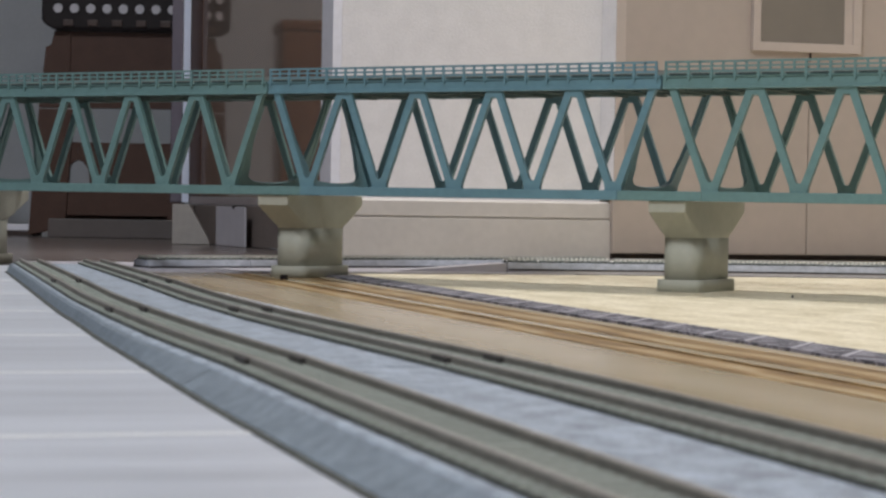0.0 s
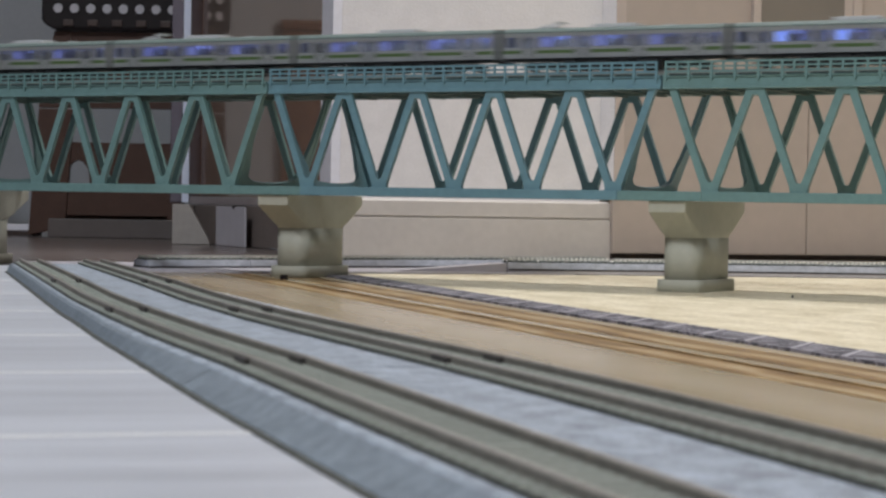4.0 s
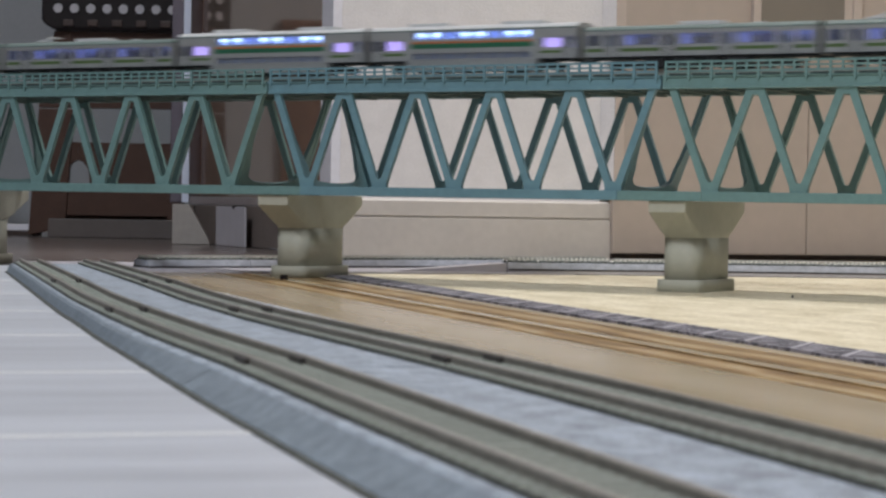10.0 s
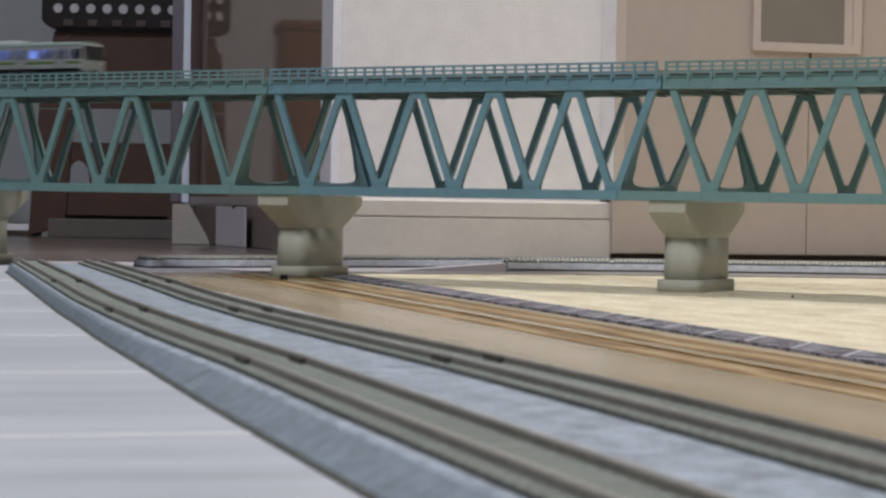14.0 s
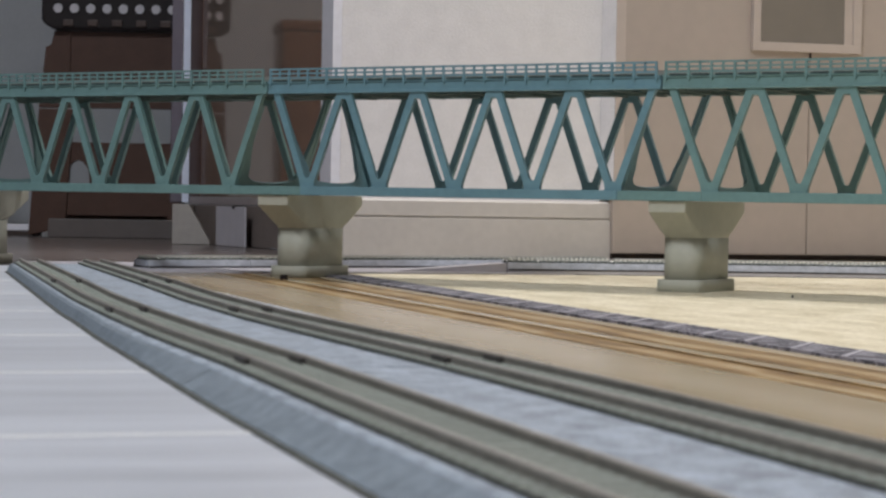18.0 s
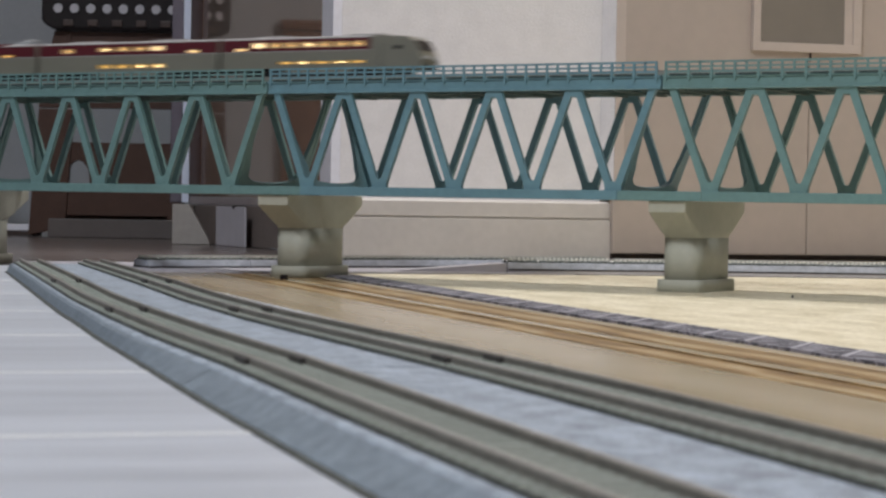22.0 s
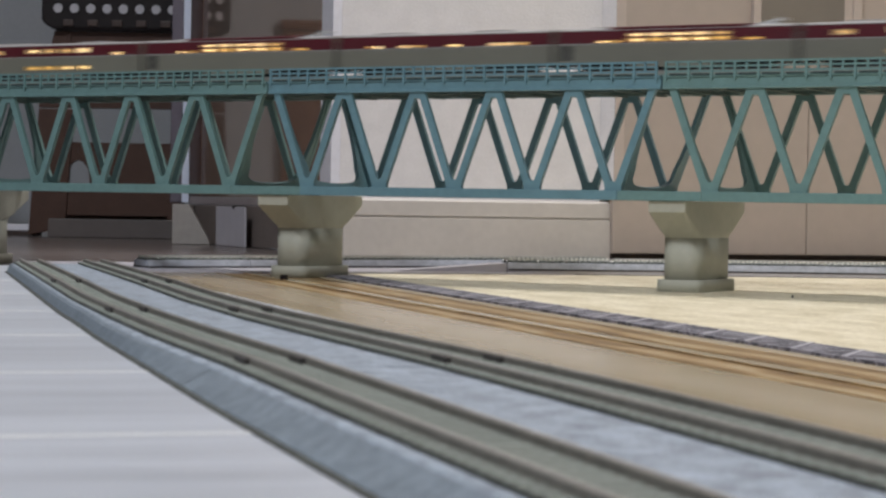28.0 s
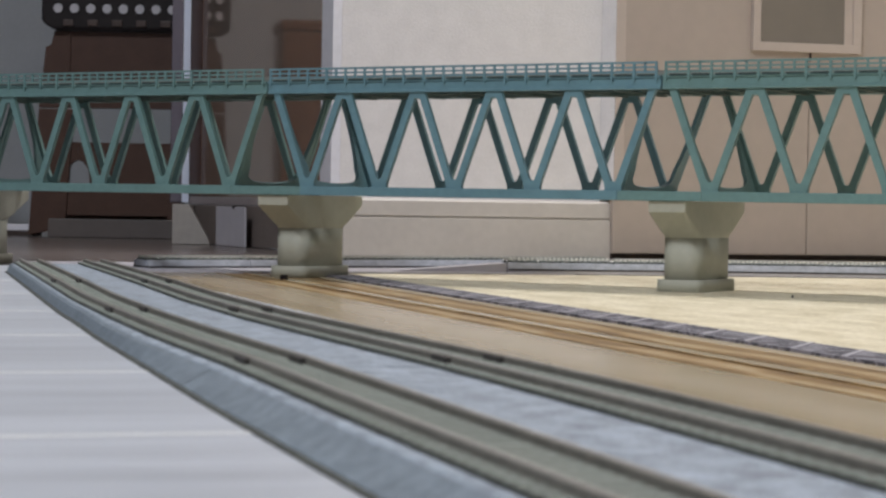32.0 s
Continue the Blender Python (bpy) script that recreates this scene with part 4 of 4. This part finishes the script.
        for y in (-0.0055, 0.0055):
            part("headlight", rod((x1 - 0.001, y, 0.0118), (x1 + 0.0021, y, 0.0118), 0.0009, 12), ROOF_UNIT, n)
    underfloor(t, length, low)
    part("skirt", box(x0 + 0.046, x1 - 0.046, -half, half, low - 0.0030, low + 0.0002, 0.0004), CREAM, t)
    for c in (-0.036, 0.030):
        part("roof_hatch", box(c - 0.012, c + 0.012, -0.0050, 0.0050, 0.0252, 0.0266, 0.0005), ROOF_PALE, t)
    if kind == "c":
        pantograph(t, 0.053, 0.0258)
    return t


Z_TOP = 0.1168
LANE_NEAR, LANE_FAR = WIDE / 2 - 0.0165, WIDE / 2 + 0.0165
PITCH_SILVER, PITCH_RED = 0.1350, 0.1438
s_cab, s_plain, s_power, s_double = silver_car("plain", -1), silver_car("plain"), silver_car("power"), silver_car("double")
s_tail = silver_car("plain", 1)
SILVER = []
for i in range(15):
    src = s_cab if i in (0, 5) else s_tail if i in (4, 14) else s_double if i in (10, 11) else s_power if i in (1, 3, 7, 9, 13) else s_plain
    SILVER.append(src if src not in SILVER else copy_thing(src, pose(0, 0, 0)))
r_cab, r_a, r_b, r_c = red_car("a", 1), red_car("a"), red_car("b"), red_car("c")
RED = []
for i in range(14):
    src = (r_cab, r_a, r_c, r_b, r_c, r_a, r_cab)[i % 7]
    RED.append(src if src not in RED else copy_thing(src, pose(0, 0, 0)))
# ---- cabinet doors along the back wall ----
cupboard = thing("built_in_cupboard", pose(0, 0, 0), "built-in beige cupboard with two flush doors", "cupboard")
part("carcass", box(0.664, 2.6, 1.6945, 1.6995, 0.0, 2.35), CABINET, cupboard)
# Shade in the gap below the doors is put into this plinth's colour.
part("plinth", box(0.664, 2.6, 1.6900, 1.6944, 0.0, 0.0042), DARK_GAP, cupboard, "recessed plinth, dark for the shade in the gap")
for a, b in ((0.6625, 0.8405), (0.8412, 1.45)):
    part("cupboard_door", box(a, b, 1.6840, 1.6942, 0.0045, 2.3, 0.0012), CABINET, cupboard, "beige laminate door")
part("side_trim", box(0.6627, 0.6712, 1.6836, 1.6840, 0.049, 2.3, 0.0004), CABINET_TRIM, cupboard, "paler edge trim")
# Filler added to cover the cupboard's dark side and catch more light.
part("side_filler", prism([(0.6560, 1.6994), (0.6626, 1.6994), (0.6626, 1.6842)], "z", 0.049, 2.3), WALLPAPER, cupboard, "pale bevel added to hide the cupboard's shaded side")
# small framed opening in the doors
vent = thing("framed_opening", pose(0, 0, 0), "pale framed frosted pane set in the cupboard front", "framed window")
for nm, c in (("frame_bottom", (0.7850, 0.8870, 0.1780, 0.1856)), ("frame_top", (0.7850, 0.8870, 0.3256, 0.3332)), ("frame_side", (0.7850, 0.7921, 0.1857, 0.3255)), ("frame_side", (0.8790, 0.8870, 0.1857, 0.3255))):
    part(nm, box(c[0], c[1], 1.6790, 1.6838, c[2], c[3], 0.0003), CABINET_TRIM, vent)
part("frosted_pane", box(0.7922, 0.8710, 1.6810, 1.6835, 0.1857, 0.3255), PANE_GREY, vent, "grey frosted pane")
part("pane_edge", box(0.8711, 0.8789, 1.6805, 1.6835, 0.1857, 0.3255), CABINET_TRIM, vent)
part("catch", box(0.8399, 0.8409, 1.6815, 1.6838, 0.1730, 0.1778, 0.0002), STOOL_TAB, vent)

# ---- hall behind the opening ----
CR = (math.cos(HEADING), -math.sin(HEADING))
CF = (math.sin(HEADING), math.cos(HEADING))


def plan(right, ahead):
    """A place on the floor from metres to the right of the eye and ahead of it."""
    return right * CR[0] + ahead * CF[0], right * CR[1] + ahead * CF[1]


def upright_panel(name, a, b, z0, z1, thick, mat, label="", parent=None):
    (ax, ay), (bx, by) = a, b
    n = math.hypot(bx - ax, by - ay)
    m = pose(ax, ay, 0, 0, 0, math.degrees(math.atan2(by - ay, bx - ax)))
    return part(name, box(0, n, 0, thick, z0, z1, 0.001), mat, parent, label, at=m)


P0, P1 = plan(-0.0975, 1.815), plan(-0.2585, 2.19)
door = thing("hall_door", pose(0, 0, 0), "half-open polished dark brown door reflecting the hall", "door")
upright_panel("door_leaf", P1, P0, 0.046, 2.0, 0.028, GLOSS_BROWN, "polished dark brown leaf", door)
upright_panel("bottom_rail", (P1[0], P1[1]), P0, 0.0385, 0.0455, 0.030, RAIL_MAUVE, "mauve-grey bottom rail", door)
# Board tone holds the shade below the bottom rail.
upright_panel("kick_board", (P1[0], P1[1]), P0, 0.0002, 0.0380, 0.024, SHADY_BOARD, "board along the foot, darkened for the shade there", door)
part("door_bolt", box(-0.0062, 0.0062, -0.004, 0.004, 0.0352, 0.0384, 0.0014), STOOL_BLACK, door, "small black bolt", at=pose(*plan(-0.1905, 2.015), 0, 0, 0, -17))
# Strip added to mask the post's reflection with a dark reflected tone.
upright_panel("reflection_mask", (P1[0] - CF[0] * 0.0015, P1[1] - CF[1] * 0.0015), (P1[0] + (P0[0] - P1[0]) * 0.10 - CF[0] * 0.0015, P1[1] + (P0[1] - P1[1]) * 0.10 - CF[1] * 0.0015), 0.046, 2.0, 0.0012, STOOL_BROWN, "dark brown strip added over the post's reflection", door)
post = thing("door_post", pose(0, 0, 0), "satin bluish metal door post on a pale foot", "door frame", kind="structure")
q0, q1 = plan(-0.2768, 2.185), plan(-0.2577, 2.185)
mid = (q0[0] + (q1[0] - q0[0]) * 0.60, q0[1] + (q1[1] - q0[1]) * 0.60)
upright_panel("post_body", q0, mid, 0.040, 2.1, 0.02, POST_METAL, "greyish satin strip", post)
upright_panel("post_edge", (mid[0] + 0.0002, mid[1]), q1, 0.040, 2.1, 0.018, POST_EDGE, "bright bluish edge strip", post)
# Wedge shaped and set ahead of the post to fit the camera's view.
part("post_foot", prism([(0.0, 0.0), (0.0367, 0.0), (0.0360, 0.004), (0.0160, 0.0385), (0.0, 0.0385)], "y", 0.0, 0.010, bevel=0.0008), PALE_BEIGE, post, "pale beige wedge-shaped foot", at=pose(*plan(-0.2622, 2.090), 0, 0, 0, -17))
part("foot_block", box(0.0, 0.0118, 0.0102, 0.110, 0.0, 0.0380, 0.0008), PALE_BEIGE, post, "pale beige foot", at=pose(*plan(-0.2622, 2.090), 0, 0, 0, -17))
# Unseen box, placed so the door reflects a brown area.
chest = thing("brown_chest", pose(*plan(-0.637, 2.404), 0, 0, 0, 20), "unseen brown box placed for its reflection in the door", "chest")
part("chest_body", box(-0.05, 0.05, -0.05, 0.05, 0.0, 0.244, 0.006), CHEST_BROWN, chest)
part("lid", box(-0.052, 0.052, -0.052, 0.052, 0.2445, 0.257, 0.004), CHEST_BROWN, chest)
# Thin pale sheet that paints the lit patch on the kick board.
lit_sheet = thing("pale_carton", pose(0, 0, 0), "pale sheet for the lit patch on the kick board", "box")
upright_panel("lit_sheet_body", plan(-0.2175, 2.066), plan(-0.1825, 1.984), 0.0, 0.0372, 0.002, PALE_BOX, "", lit_sheet)

# folding step stool standing on the hall floor
SX, SY = plan(-0.4370, 2.345)
stool = thing("step_stool", pose(SX, SY, 0, 0, 0, -17), "brown folding step stool with black dotted top", "step stool")
top = part("stool_top", prism([(0.003, 0.2300), (0.012, 0.2242), (0.150, 0.2242), (0.150, 0.2900), (0.003, 0.2900), (0.0, 0.285), (0.0, 0.2350)], "y", -0.010, 0.030, bevel=0.003), STOOL_BLACK, stool, "black top panel")
dot = bmesh.new()
bmesh.ops.create_cone(dot, cap_ends=True, segments=20, radius1=0.0053, radius2=0.0048, depth=0.0016, matrix=Matrix.Rotation(radians(90), 4, "X"))
dot_mesh = mesh_of("grip_dot", dot, DOT_WHITE)
for j in range(3):
    for i in range(8):
        part("grip_dot", dot_mesh, DOT_WHITE, top, "white rubber grip dot", at=pose(0.0180 + i * 0.0176, -0.0105, 0.2465 + j * 0.0185))
for i in range(5):
    part("hinge_tab", box(0.024 + i * 0.0262, 0.035 + i * 0.0262, -0.0125, 0.004, 0.2275, 0.2345, 0.001), STOOL_TAB, stool, "dark brown hinge tab")
part("leg_panel", prism([(-0.004, 0.140), (0.150, 0.140), (0.150, 0.2230), (0.012, 0.2230), (0.010, 0.208), (0.003, 0.206)], "y", 0.002, 0.012, bevel=0.001), STOOL_BROWN, stool, "brown upper leg panel")
part("leg_rib", box(0.026, 0.030, -0.001, 0.003, 0.142, 0.221, 0.0008), STOOL_BROWN, stool)
part("leg", prism([(-0.004, 0.139), (0.034, 0.139), (0.026, 0.010), (-0.012, 0.002), (-0.014, 0.002)], "y", 0.003, 0.013, bevel=0.001), STOOL_BROWN, stool)
part("cross_panel", prism([(0.010, 0.024), (0.150, 0.024), (0.150, 0.103), (0.039, 0.103), (0.039, 0.084), (0.045, 0.081), (0.050, 0.074), (0.0515, 0.065), (0.0515, 0.057), (0.0270, 0.057), (0.0270, 0.065), (0.0285, 0.074), (0.033, 0.081), (0.0388, 0.084), (0.0388, 0.103), (0.010, 0.103)], "y", 0.006, 0.014), STOOL_BROWN, stool, "brown lower cross panel")
part("leg", prism([(0.136, 0.002), (0.150, 0.002), (0.150, 0.139), (0.140, 0.139)], "y", 0.003, 0.013, bevel=0.001), STOOL_BROWN, stool)
part("rear_leg_panel", box(0.0, 0.148, 0.060, 0.070, 0.0, 0.046, 0.001), STOOL_BROWN, stool)
slab = thing("grey_threshold_block", pose(SX, SY, 0, 0, 0, -17), "low grey block on the hall floor below the stool", "block")
part("block_body", box(0.012, 0.150, -0.022, 0.001, 0.0, 0.020, 0.001), GREY_BLOCK, slab)

ledge = thing("white_floor_strip", pose(*plan(-0.5200, 2.360), 0, 0, 0, -17), "short white strip on a dark base on the hall floor", "floor strip")
part("strip_body", prism([(0.0, 0.0060), (0.0785, 0.0060), (0.0740, 0.0105), (0.0700, 0.0128), (0.0, 0.0128)], "y", 0.0, 0.020, bevel=0.0006), JAMB, ledge)
part("strip_base", box(0.0, 0.0780, 0.001, 0.019, 0.0, 0.0059), DARK_GAP, ledge, "dark base")

# a splinter on the mat and the dark foot beside the pier
splinter = thing("splinter", pose(0.4885, 0.9925, 0, 0, 0, 20), "tiny dark splinter lying on the mat", "splinter")
part("splinter_body", box(-0.0004, 0.0004, -0.0003, 0.0003, 0.0, 0.0013, 0.0001), STOOL_BLACK, splinter)
shim = thing("black_shim", pose(0.2705, 1.190, 0, 0, 0, -47), "tiny black plastic shim beside the pier", "shim")
part("shim_body", box(-0.0016, 0.0016, -0.0016, 0.0016, 0.0, 0.0028, 0.0004), STOOL_BLACK, shim)


# ---- movement ----
def run(cars, rows, pitch, length, lane, way, flip):
    """Key every coach of a train from the place of the train's head; way: 1 to the right, -1 to the left."""
    for i, car in enumerate(cars):
        back = -way * (i * pitch + length / 2)
        turn = 180 if flip(i) else 0
        walk(car, [(t, BRIDGE_AT @ pose(s + back, lane, Z_TOP, 0, 0, turn)) for t, s in rows])


def motions():
    silver = [(0.0, 0.545), (1.0, 0.350), (1.5, 0.250), (2.0, 0.1515), (2.5, 0.0490), (3.0, -0.0525), (3.5, -0.1560), (6.0, -0.6500), (9.0, -1.2320), (10.0, -1.4230), (12.0, -1.7970), (13.0, -1.9815), (14.0, -2.1680), (15.0, -2.345), (16.5, -2.560), (18.0, -2.670), (20.0, -2.700), (32.0, -2.700)]
    run(SILVER, silver, PITCH_SILVER, 0.1310, LANE_NEAR, -1, lambda i: False)
    red = [(0.0, -0.640), (17.5, -0.640), (18.5, -0.600), (19.5, -0.475), (20.3, -0.318), (21.0, -0.1610), (21.5, -0.0435), (22.0, 0.0752), (22.5, 0.1942), (23.0, 0.3160), (24.0, 0.5610), (25.0, 0.8110), (25.5, 0.9370), (27.5, 1.4630), (28.5, 1.7350), (29.0, 1.8740), (29.5, 2.0120), (30.0, 2.1530), (30.5, 2.3010), (31.0, 2.440), (31.5, 2.545), (32.0, 2.600)]
    run(RED, red, PITCH_RED, 0.1400, LANE_FAR, 1, lambda i: i % 7 == 6)


motions()
